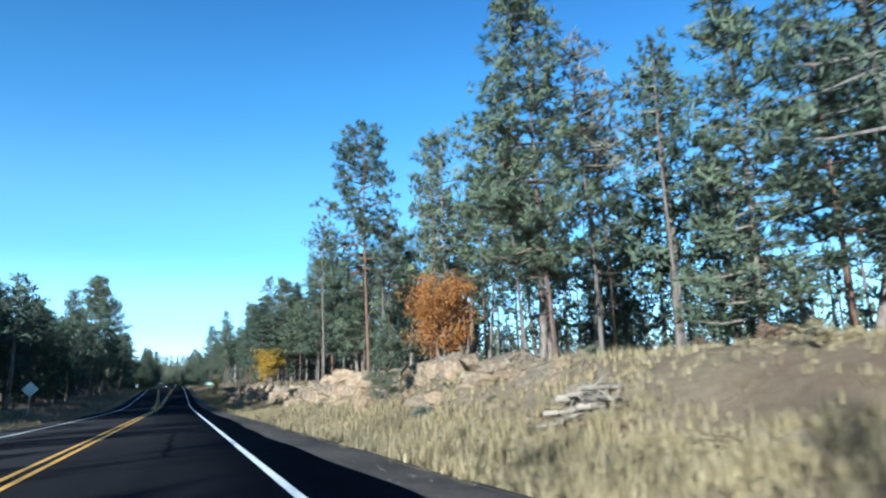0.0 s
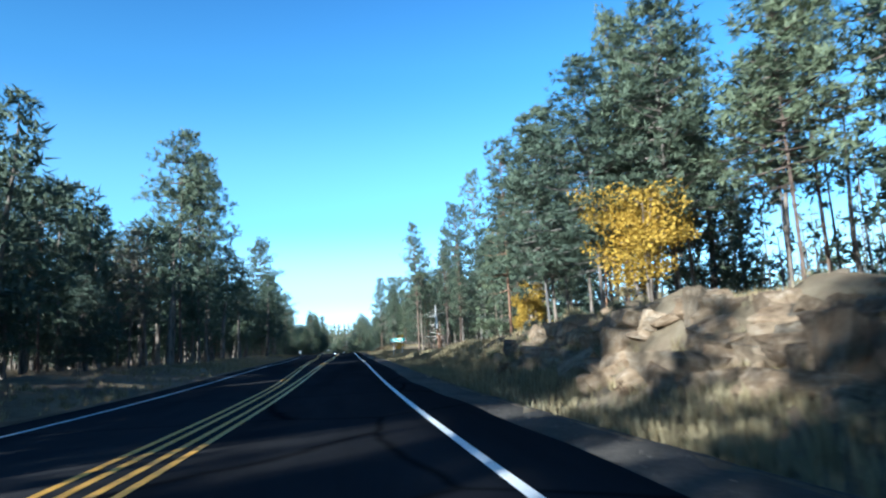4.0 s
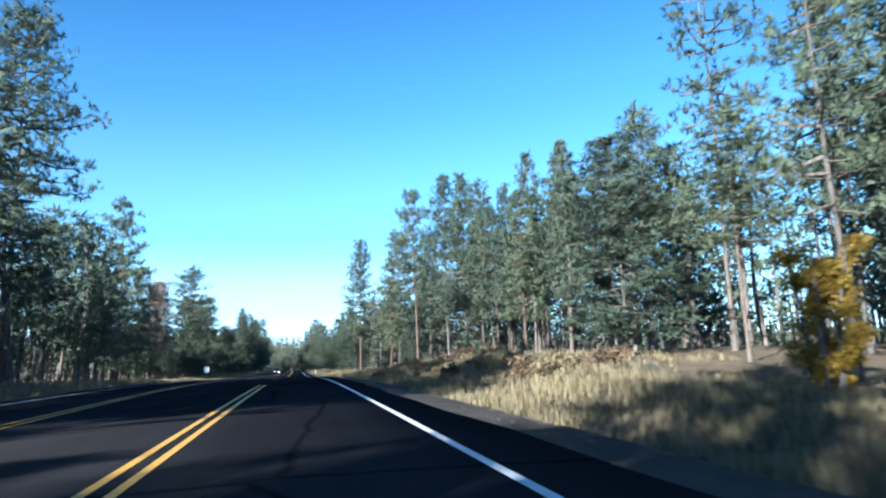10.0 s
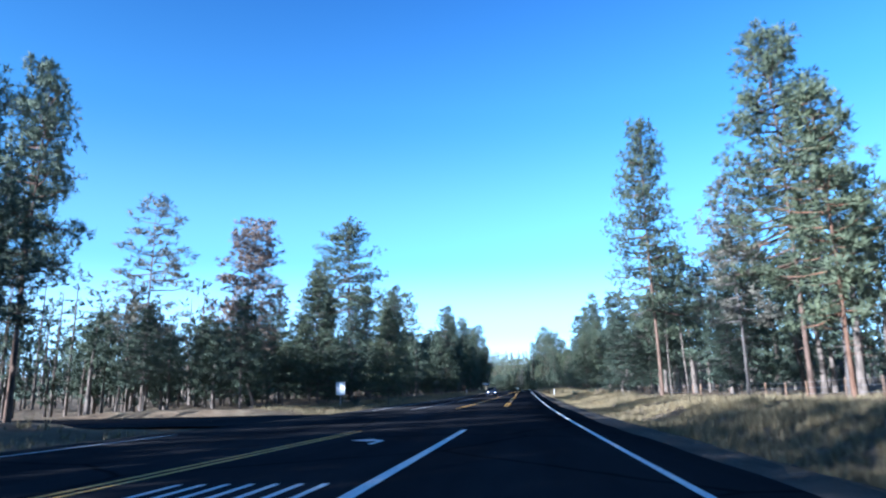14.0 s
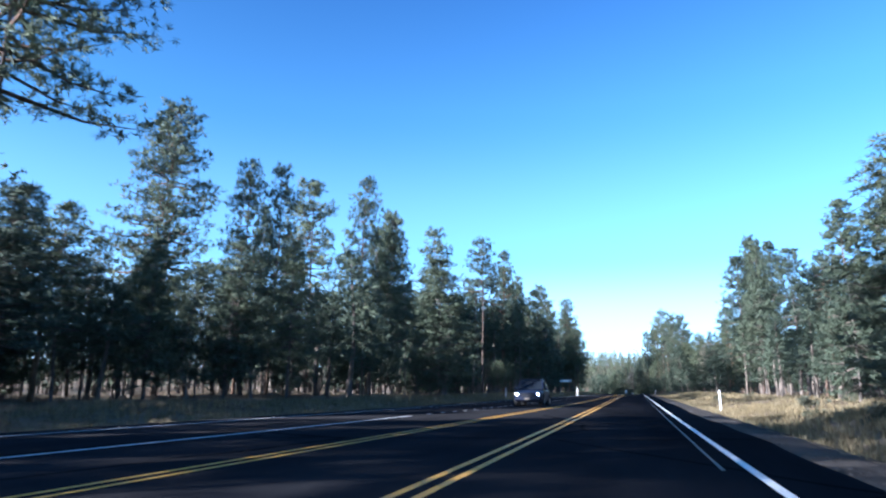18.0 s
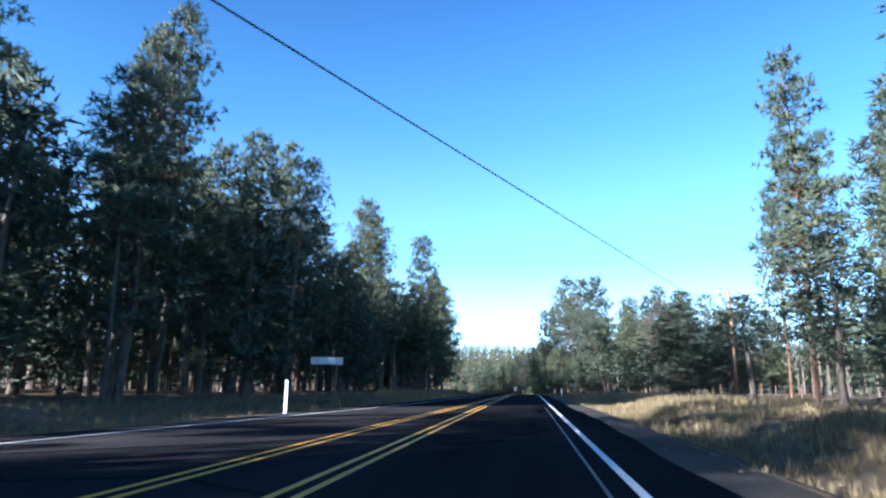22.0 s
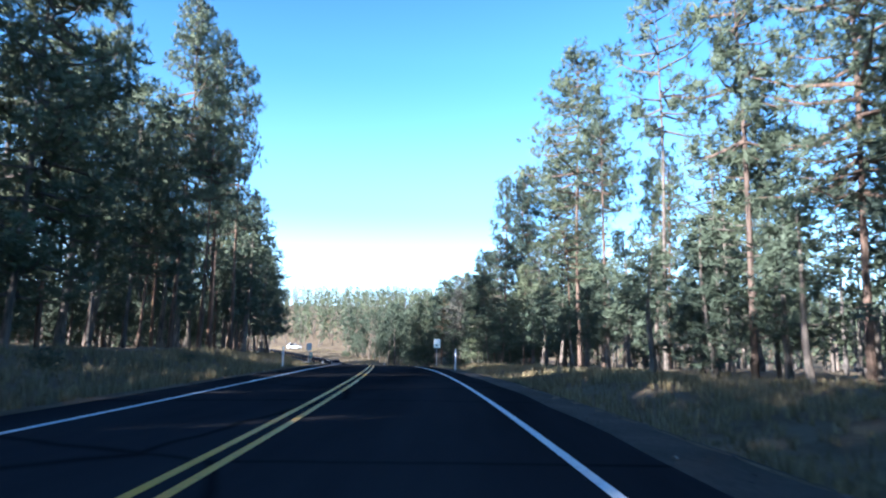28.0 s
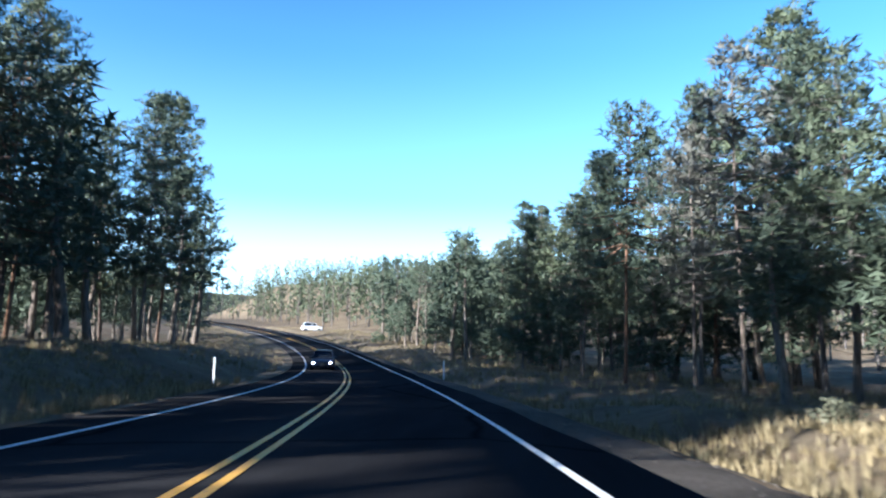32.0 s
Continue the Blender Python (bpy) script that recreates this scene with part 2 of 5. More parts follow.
WOOD_POLE = make_bark("weathered_pole", (0.11, 0.072, 0.048), (0.25, 0.172, 0.118), 2)
PLASTIC = plain("white_plastic", (0.80, 0.80, 0.78), 0.5, 0, 0.05)
AMBER = plain("amber_reflector", (0.85, 0.55, 0.04), 0.3)
CABLE = plain("black_cable", (0.02, 0.02, 0.02), 0.6)
CAR_BLUE = plain("dark_blue_paint", (0.012, 0.016, 0.032), 0.32, 0.0, 0.05)
CAR_WHITE = plain("white_paint", (0.75, 0.76, 0.77), 0.25, 0, 0.03)
RUBBER = plain("tyre_rubber", (0.02, 0.02, 0.02), 0.85)
RIM = plain("alloy_rim", (0.45, 0.46, 0.48), 0.3, 0.9, 0.05)
GLASS, _nt, _b = material("tinted_glass", 0.08, 0, 0.35)
_b.inputs["Base Color"].default_value = (0.012, 0.016, 0.022, 1)
RED_LENS = plain("red_lens", (.30, .02, .02), .3)
LIGHT_ON, _nt, _b = material("lit_headlight", 0.2)
_b.inputs["Base Color"].default_value = (0.9, 0.92, 0.95, 1)
_b.inputs["Emission Color"].default_value = (0.9, 0.95, 1.0, 1)
_b.inputs["Emission Strength"].default_value = 12.0

# ---- the road's line: heading and grade along it, stepped every 2.1 m ----
def between(x, knots):
    return float(np.interp(x, [k[0] for k in knots], [k[1] for k in knots]))


def eased(x, knots, reach=12.6):
    return sum(between(x + reach * k / 6, knots) for k in range(-6, 7)) / 13


HEADING = [(0, 0), (552, 0), (577.5, 1.5), (588, 2.9), (609, 5.2), (630, 7.0), (651, 8.3), (672, 9.3), (705, 14), (745, 20), (800, 28), (850, 33), (1400, 36)]
GRADE = [(-60, -.4), (55, -.4), (80, -.2), (98, .5), (112, 1.4), (132, 1.5), (147, 1.1), (160, .95), (189, 1.3), (210, 1.5), (231, 1.4), (252, .8), (273, .2), (294, 0), (336, .4), (357, .75), (399, 1.0), (441, 1.1),
         (525, .95), (567, .5), (588, .3), (609, .1), (630, -.7), (651, -1.15), (661.5, -1.7), (672, -2.5), (693, -2.4), (715, -1.4), (738, 0), (760, 1.4), (800, 2.0), (900, 1.7), (1000, 1.0), (1400, 0.2)]
ROAD_START = 1.523
line = []
_x = _y = _z = 0.0
for _i in range(600):
    _u = _i * 2.1
    line.append((_x, _y, _z))
    _h, _g = radians(eased(_u, HEADING)), radians(eased(_u, GRADE))
    _x, _y, _z = _x - 2.1 * math.sin(_h), _y + 2.1 * math.cos(_h), _z + 2.1 * math.tan(_g)
LINE = np.array(line)
LINE[:, 2] += ROAD_START
SLOPE = np.gradient(LINE[:, 0], LINE[:, 1])


def road_x(y):
    return np.where(np.asarray(y) < 0, 0.0, np.interp(y, LINE[:, 1], LINE[:, 0]))


def road_z(y):
    return np.where(np.asarray(y) < 0, LINE[0, 2] - np.asarray(y) * 0.007, np.interp(y, LINE[:, 1], LINE[:, 2]))


def road_cos(y):
    return 1 / np.sqrt(1 + np.interp(y, LINE[:, 1], SLOPE) ** 2)


# lateral places of the markings along the road, from the middle of the near-side lane
OUTER = [(-200, -5.3), (0, -5.3), (60, -5.5), (100, -6.2), (160, -7.4), (200, -8.4), (264, -10.2), (300, -12), (320, -13.2), (370, -13.6), (390, -13.1), (431, -11.2),
         (453, -10.6), (473, -9.0), (495, -6.9), (513, -5.9), (533, -5.3), (575, -5.2), (600, -5.0), (1400, -5.0)]
FAR_YELLOW = [(80, -2.1), (91, -2.45), (113, -2.6), (158, -3.8), (200, -4.8), (225, -5.8), (244, -6.3), (264, -6.4), (318, -6.2), (364, -5.8), (384, -5.4), (406, -4.95),
              (428, -4.2), (445, -3.8), (480, -3.6), (501, -2.95), (530, -2.55), (556, -2.2), (575, -1.9)]
BANK_RIGHT = [(-200, 1.8), (0, 1.9), (30, 2.0), (60, 1.95), (80, 2.0), (100, 2.5), (118, 2.4), (135, 1.3), (150, .85), (163, .4), (178, .15), (225, .1), (240, .8), (250, 1.15), (262, 1.0), (275, .85), (300, .7), (330, .5),
              (400, .3), (560, .4), (620, .1), (1400, .3)]
BANK_LEFT = [(-200, .4), (150, .5), (300, .3), (560, .2), (600, .7), (660, 1.0), (700, 1.7), (740, 1.4), (770, .4), (1400, .3)]
TOE = [(-200, 8), (50, 8), (75, 9.5), (84, 8.0), (92, 7.2), (110, 7.6), (120, 7.6), (140, 6.6), (1400, 6.6)]
RIGHT_EDGE = 3.7


def smooth(a, b, x):
    k = np.clip((x - a) / (b - a), 0, 1)
    return k * k * (3 - 2 * k)


def left_edge(y):
    return np.interp(y, [k[0] for k in OUTER], [k[1] for k in OUTER]) - 1.3


def rough(x, y, size):
    s = 1.0 / size
    return (np.sin(x * s * 1.3 + 2.1 * np.sin(y * s * .7)) * np.sin(y * s * 1.1 + 1.7 * np.sin(x * s * .9 + 1))
            + .5 * np.sin(x * s * 2.9 + 1.3 + 1.5 * np.sin(y * s * 2.3)) * np.sin(y * s * 2.7 + .4))


def land(x, y):
    """Height of the ground, without the road's own surface."""
    x, y = np.asarray(x, float), np.asarray(y, float)
    v = (x - road_x(y)) * road_cos(y)
    z = road_z(y)
    br = np.interp(y, [k[0] for k in BANK_RIGHT], [k[1] for k in BANK_RIGHT])
    bl = np.interp(y, [k[0] for k in BANK_LEFT], [k[1] for k in BANK_LEFT])
    le = left_edge(y)
    toe = np.interp(y, [k[0] for k in TOE], [k[1] for k in TOE])
    rise_r = smooth(toe, toe + 4.6, v)
    rise_l = smooth(2.5, 9.0, le - v)
    ditch = -.35 * smooth(3.7, 5.2, v) * (1 - smooth(5.6, 8, v)) - .25 * smooth(0, 2, le - v) * (1 - smooth(2.4, 5, le - v))
    off = smooth(3.8, 8.0, v) + smooth(0.2, 4.0, le - v)
    z = z + br * rise_r + bl * rise_l + ditch
    z = z + off * (.13 * rough(x, y, 2.1) + .05 * rough(x + 7, y, .7)) + np.clip(np.abs(v) - 18, 0, 60) / 60 * .9 * rough(x, y + 40, 17)
    ledge = smooth(toe + .3, toe + 1.5, v) * (1 - smooth(toe + 4.5, toe + 7, v)) * smooth(12, 30, y) * (1 - smooth(112, 130, y))
    z = z + ledge * (.42 * rough(x * 1.4, y, 1.7) + .2 * rough(x, y * 1.3 + 9, .8))
    # wooded hill beyond the bend, and far ridges
    away = smooth(14, 90, np.abs(v))
    z = z + away * (14 * smooth(775, 950, y) + 22 * smooth(930, 1300, y) + 26 * smooth(1250, 2200, y))
    z = z + smooth(260, 900, np.abs(v)) * 9 * (1 + rough(x, y, 160))
    on = (v < RIGHT_EDGE + .05) & (v > le - .05)
    on = on | ((y > 324.5) & (y < 345.5) & (v < -10) & (v > -92))
    return np.where(on, road_z(y) - .14, z)


def from_arrays(name, verts, faces, mats, mat_index=None, smooth_shade=False, normals=None):
    """A mesh from vertex and face arrays (all faces with the same number of corners)."""
    verts = np.asarray(verts, np.float32).reshape(-1, 3)
    faces = np.asarray(faces, np.int32)
    n = faces.shape[1]
    me = bpy.data.meshes.new(name)
    me.vertices.add(len(verts))
    me.vertices.foreach_set("co", verts.ravel())
    me.loops.add(faces.size)
    me.loops.foreach_set("vertex_index", faces.ravel())
    me.polygons.add(len(faces))
    me.polygons.foreach_set("loop_start", np.arange(0, faces.size, n, dtype=np.int32))
    me.polygons.foreach_set("loop_total", np.full(len(faces), n, np.int32))
    for m in mats:
        me.materials.append(m)
    if mat_index is not None:
        me.polygons.foreach_set("material_index", np.asarray(mat_index, np.int32))
    if smooth_shade:
        me.polygons.foreach_set("use_smooth", np.ones(len(faces), bool))
    if normals is not None:
        me.polygons.foreach_set("use_smooth", np.ones(len(faces), bool))
    me.update(calc_edges=True)
    if normals is None:
        me.validate()
    else:
        me.normals_split_custom_set_from_vertices(np.asarray(normals, np.float32))
    return me


def grid_faces(nu, nv):
    i = np.arange((nu - 1) * nv).reshape(nu - 1, nv)[:, :-1].ravel()
    return np.stack([i, i + 1, i + nv + 1, i + nv], 1)


def bm_mesh(name, bm, mat, smooth_shade=False):
    me = bpy.data.meshes.new(name)
    bm.to_mesh(me)
    bm.free()
    me.materials.append(mat)
    if smooth_shade:
        for p in me.polygons:
            p.use_smooth = True
    return me


def part(name, bm, mat, parent, label="", smooth_shade=False):
    ob = new(name, bm_mesh(name, bm, mat, smooth_shade))
    ob.parent = parent
    if label:
        ob["label"] = label
    return ob


def box(bm, cx, cy, cz, sx, sy, sz, bevel=0.0):
    r = bmesh.ops.create_cube(bm, size=1, matrix=Matrix.Translation((cx, cy, cz)) @ Matrix.Diagonal((sx, sy, sz, 1)))
    if bevel:
        es = list({e for v in r["verts"] for e in v.link_edges})
        bmesh.ops.bevel(bm, geom=es, offset=bevel, segments=2, affect="EDGES", profile=.5)
    return bm


def rod(bm, a, b, r0, r1, sides=8):
    a, b = Vector(a), Vector(b)
    m = Matrix.Translation((a + b) / 2) @ (b - a).to_track_quat("Z", "Y").to_matrix().to_4x4()
    bmesh.ops.create_cone(bm, cap_ends=True, segments=sides, radius1=r0, radius2=r1, depth=(b - a).length, matrix=m)
    return bm


# ---- ground, road and markings ----
_near = np.concatenate([np.arange(3.7, 9, .45), np.arange(9, 16, .6), np.arange(16, 40, 2.0), np.array([42, 48, 56, 66, 80, 100, 130, 170, 230, 320, 500, 900, 1800, 4000])])
_left = -np.concatenate([np.arange(0, 5, .5), np.arange(5, 12, .9), np.arange(12, 40, 2.0), np.array([42, 48, 56, 66, 80, 100, 130, 170, 230, 320, 500, 900, 1800, 4000])])[::-1]
ys = np.concatenate([np.array([-3000, -1500, -700, -350, -180, -100, -60, -40]), np.arange(-30, 780, 1.0), np.arange(780, 1000, 5.0), np.array([1020, 1060, 1120, 1200, 1300, 1450, 1700, 2100, 2700, 3600, 4600])])
rows_v = []
for _y in ys:
    le = float(left_edge(_y))
    rows_v.append(np.concatenate([_left + le, np.linspace(le + .3, 3.4, 7), _near]))
VV = np.array(rows_v)
YY = np.repeat(ys[:, None], VV.shape[1], 1)
XX = road_x(YY) + VV / road_cos(YY)
ZZ = land(XX, YY)
ground = new("ground", from_arrays("ground", np.stack([XX, YY, ZZ], 2), grid_faces(*VV.shape), [GROUND], None, True))
tagged(ground, "dry blond grass and pine litter over uneven forest soil", "ground", kind="structure")


def strip(name, y0, y1, va, vb, lift, mat, step=2.0, thick=0.0):
    """A band along the road between two lateral lines, which may be numbers or knots."""
    yy = np.arange(y0, y1 + step * .5, step)
    yy[-1] = y1
    a = np.array([between(y, va) if isinstance(va, list) else va for y in yy])
    b = np.array([between(y, vb) if isinstance(vb, list) else vb for y in yy])
    c, x0, z0 = road_cos(yy), road_x(yy), road_z(yy) + lift
    cols = [(x0 + a / c, yy, z0), (x0 + b / c, yy, z0)]
    if thick:
        cols = [(x0 + (a - .25) / c, yy, z0 - thick)] + cols + [(x0 + (b + .25) / c, yy, z0 - thick)]
    v = np.stack([np.stack(k, 1) for k in cols], 1)
    return from_arrays(name, v, grid_faces(v.shape[0], v.shape[1]), [mat])


EDGE = [(k, v - 1.2) for k, v in OUTER]
ASPHALT_EDGE = [(float(k), 2.95 + .09 * math.sin(k * .21) + .05 * math.sin(k * .83 + 1)) for k in range(-200, 1151, 2)]
road = tagged(new("road", strip("road", -200, 1150, EDGE, ASPHALT_EDGE, 0, ASPHALT, 1.0, .3)), "dark patched asphalt highway between pine woods", "road", kind="structure")


def verge_strip(y0, y1, step=1.0):
    """Cinder shoulder: level beside the asphalt, then following the ditch, with a ragged outer edge."""
    yy = np.arange(y0, y1 + step * .5, step)
    reach = 4.75 + .35 * rough(yy, yy * .7, 2.3) + .25 * rough(yy * 1.3, yy + 9, .9)
    cols = []
    for k in (0, .2, .4, .6, .8, .93, 1.0):
        v = 2.5 + (reach - 2.5) * k
        x = road_x(yy) + v / road_cos(yy)
        flat_part = road_z(yy) - .012 - .035 * (v - 2.5)
        z = np.where(v < 3.72, flat_part, np.minimum(flat_part, land(x, yy) + (.025 if k < 1 else -.05)))
        cols.append(np.stack([x, yy, z + (k > .1) * .012 * rough(x * 3, yy * 3, 1.0)], 1))
    v = np.stack(cols, 1)
    return from_arrays("pavement", v, grid_faces(v.shape[0], v.shape[1]), [GRAVEL], None, True)


shoulder = tagged(new("pavement", verge_strip(-200, 1150)), "narrow shoulder of dark cinders and worn gravel beside the road", "shoulder", kind="structure")


def marking(y0, y1, v, w, mat, name="road_line", step=2.0, label="white edge line painted on the asphalt"):
    a = [(k, q - w / 2) for k, q in v] if isinstance(v, list) else v - w / 2
    b = [(k, q + w / 2) for k, q in v] if isinstance(v, list) else v + w / 2
    return tagged(new(name, strip(name, y0, y1, a, b, .006, mat, step)), label, "road marking", kind="structure")


def shifted(knots, d):
    return [(k, v + d) for k, v in knots]


YL = "yellow double centre line painted on the asphalt"
marking(-200, 1150, 1.85, .125, WHITE_LINE)
marking(388, 500, 1.47, .05, OLD_LINE, label="faint scraped trace of an old white line")
marking(-200, 318, OUTER, .13, WHITE_LINE)
marking(352, 1150, OUTER, .13, WHITE_LINE)
for _d in (-.14, .14):
    marking(-200, 246, -1.85 + _d, .11, YELLOW_LINE, label=YL)
    marking(356, 1150, -1.9 + _d, .11, YELLOW_LINE, label=YL)
    marking(84, 318, shifted(FAR_YELLOW, _d), .11, YELLOW_LINE, label=YL)
    marking(352, 572, shifted(FAR_YELLOW, _d), .11, YELLOW_LINE, label=YL)
marking(272, 318, -2.3, .2, WHITE_LINE, label="solid white line of the turning lane")
TURN = [(352, -10.0), (366, -9.6), (402, -8.5), (416, -7.95), (436, -7.15), (466, -6.95)]
marking(352, 404, TURN, .14, WHITE_LINE, label="solid white line of the turning lane")
for _k in range(30):
    _y = 406 + _k * 1.83
    marking(_y, _y + .62, between(_y, TURN), .14, WHITE_LINE, step=.62, label="short white dash of the dotted lane line")


def turn_arrow(y, v):
    bm = bmesh.new()
    pts = [(-.08, 0), (.08, 0), (.08, 1.5), (-.35, 2.0), (-.35, 2.35), (-.95, 1.75), (-.35, 1.15), (-.35, 1.55), (-.08, 1.25)]
    f = bm.faces.new([bm.verts.new((a, b, 0)) for a, b in pts])
    bmesh.ops.triangulate(bm, faces=[f])
    ob = new("turn_arrow", bm_mesh("turn_arrow", bm, WHITE_LINE))
    ob.location = (float(road_x(y)) + v, y, float(road_z(y)) + .03)
    tagged(ob, "white left-turn arrow painted in the turning lane", "road marking", kind="structure")


turn_arrow(277, -4.3)
turn_arrow(311, -4.1)
for _k in range(7):
    marking(301.2, 303.4, -5.1 + _k * .36, .11, WHITE_LINE, step=1.1, label="white painted stroke of worn lane lettering")
# side road that leaves at the junction
side = strip("road", 326, 344, -90, -13.0, -.02, ASPHALT, 2.0, .3)
tagged(new("road", side), "asphalt side road leaving at the junction", "road", kind="structure")

# ---- trees ----
def tufts(rng, centres, radii, per, size, slim, flat=0.5):
    """Loose triangles scattered in flattened clumps round the centres, pointing outwards."""
    n = len(centres) * per
    c = np.repeat(centres, per, 0)
    r = np.repeat(radii, per)[:, None]
    d = rng.normal(size=(n, 3))
    d /= np.linalg.norm(d, axis=1)[:, None]
    k = rng.random((n, 1)) ** .45
    p = c + d * k * r * np.array([1, 1, flat])
    out = d * np.array([1, 1, .6]) + np.array([0, 0, .25]) + rng.normal(size=(n, 3)) * .55
    out /= np.linalg.norm(out, axis=1)[:, None]
    s = np.cross(out, rng.normal(size=(n, 3)))
    s /= np.linalg.norm(s, axis=1)[:, None]
    ln = size * rng.uniform(.6, 1.35, (n, 1))
    w = ln * slim * rng.uniform(.7, 1.3, (n, 1))
    v = np.stack([p - s * w - out * ln * .35, p + s * w - out * ln * .35, p + out * ln * .75], 1)
    return v.reshape(-1, 3), np.arange(n * 3).reshape(-1, 3)


def needle_clumps(rng, centres, radii, tufts_per, blades, length, slim, flat):
    """Clumps of needle tufts: each tuft is a spray of slim pointed blades; the normals follow the rounded clump."""
    n = len(centres) * tufts_per
    c, r = np.repeat(centres, tufts_per, 0), np.repeat(radii, tufts_per)[:, None]
    d = rng.normal(size=(n, 3)) * np.array([1, 1, .9]) + np.array([0, 0, .15])
    d /= np.linalg.norm(d, axis=1)[:, None]
    hub = c + d * rng.uniform(.3, 1.0, (n, 1)) * r * np.array([1, 1, flat])
    m = n * blades
    d = np.repeat(d, blades, 0)
    face = d + rng.normal(size=(m, 3)) * .38 + np.array([0, 0, .12])
    face /= np.linalg.norm(face, axis=1)[:, None]
    out = d * .55 + np.array([0, 0, .30]) + rng.normal(size=(m, 3)) * .8
    out /= np.linalg.norm(out, axis=1)[:, None]
    s = np.cross(out, face)
    s /= np.linalg.norm(s, axis=1)[:, None] + 1e-9
    ln = length * rng.uniform(.6, 1.3, (m, 1))
    w = ln * slim * rng.uniform(.7, 1.3, (m, 1))
    p = np.repeat(hub, blades, 0) + rng.normal(size=(m, 3)) * length * .22
    v = np.stack([p + s * w, p - s * w, p + out * ln], 1)
    g = np.cross(v[:, 1] - v[:, 0], v[:, 2] - v[:, 0])
    turned = (g * face).sum(1) < 0
    v[turned] = v[turned][:, [1, 0, 2]]
    return v.reshape(-1, 3), np.arange(m * 3).reshape(-1, 3), np.repeat(face, 3, 0)


def cones(segs, sides=5):
    """Tapered limbs: segs of (start, end, r0, r1)."""
    A = np.array([s[0] for s in segs], float)
    B = np.array([s[1] for s in segs], float)
    R0 = np.array([s[2] for s in segs])[:, None]
    R1 = np.array([s[3] for s in segs])[:, None]
    ax = B - A
    ax /= np.linalg.norm(ax, axis=1)[:, None] + 1e-9
    ref = np.where(np.abs(ax[:, 2:3]) > .9, np.array([[1., 0, 0]]), np.array([[0, 0, 1.]]))
    e1 = np.cross(ax, ref)
    e1 /= np.linalg.norm(e1, axis=1)[:, None]
    e2 = np.cross(ax, e1)
    rings = []
    for k in range(sides):
        a = 2 * math.pi * k / sides
        q = e1 * math.cos(a) + e2 * math.sin(a)
        rings.append((A + q * R0, B + q * R1))
    v = np.concatenate([np.stack([r[0] for r in rings], 1), np.stack([r[1] for r in rings], 1)], 1)
    n = len(segs)
    base = (np.arange(n) * 2 * sides)[:, None]
    f = []
    for k in range(sides):
        k2 = (k + 1) % sides
        f.append(np.concatenate([base + k, base + k2, base + sides + k2, base + sides + k], 1))
    return v.reshape(-1, 3), np.concatenate(f, 0)


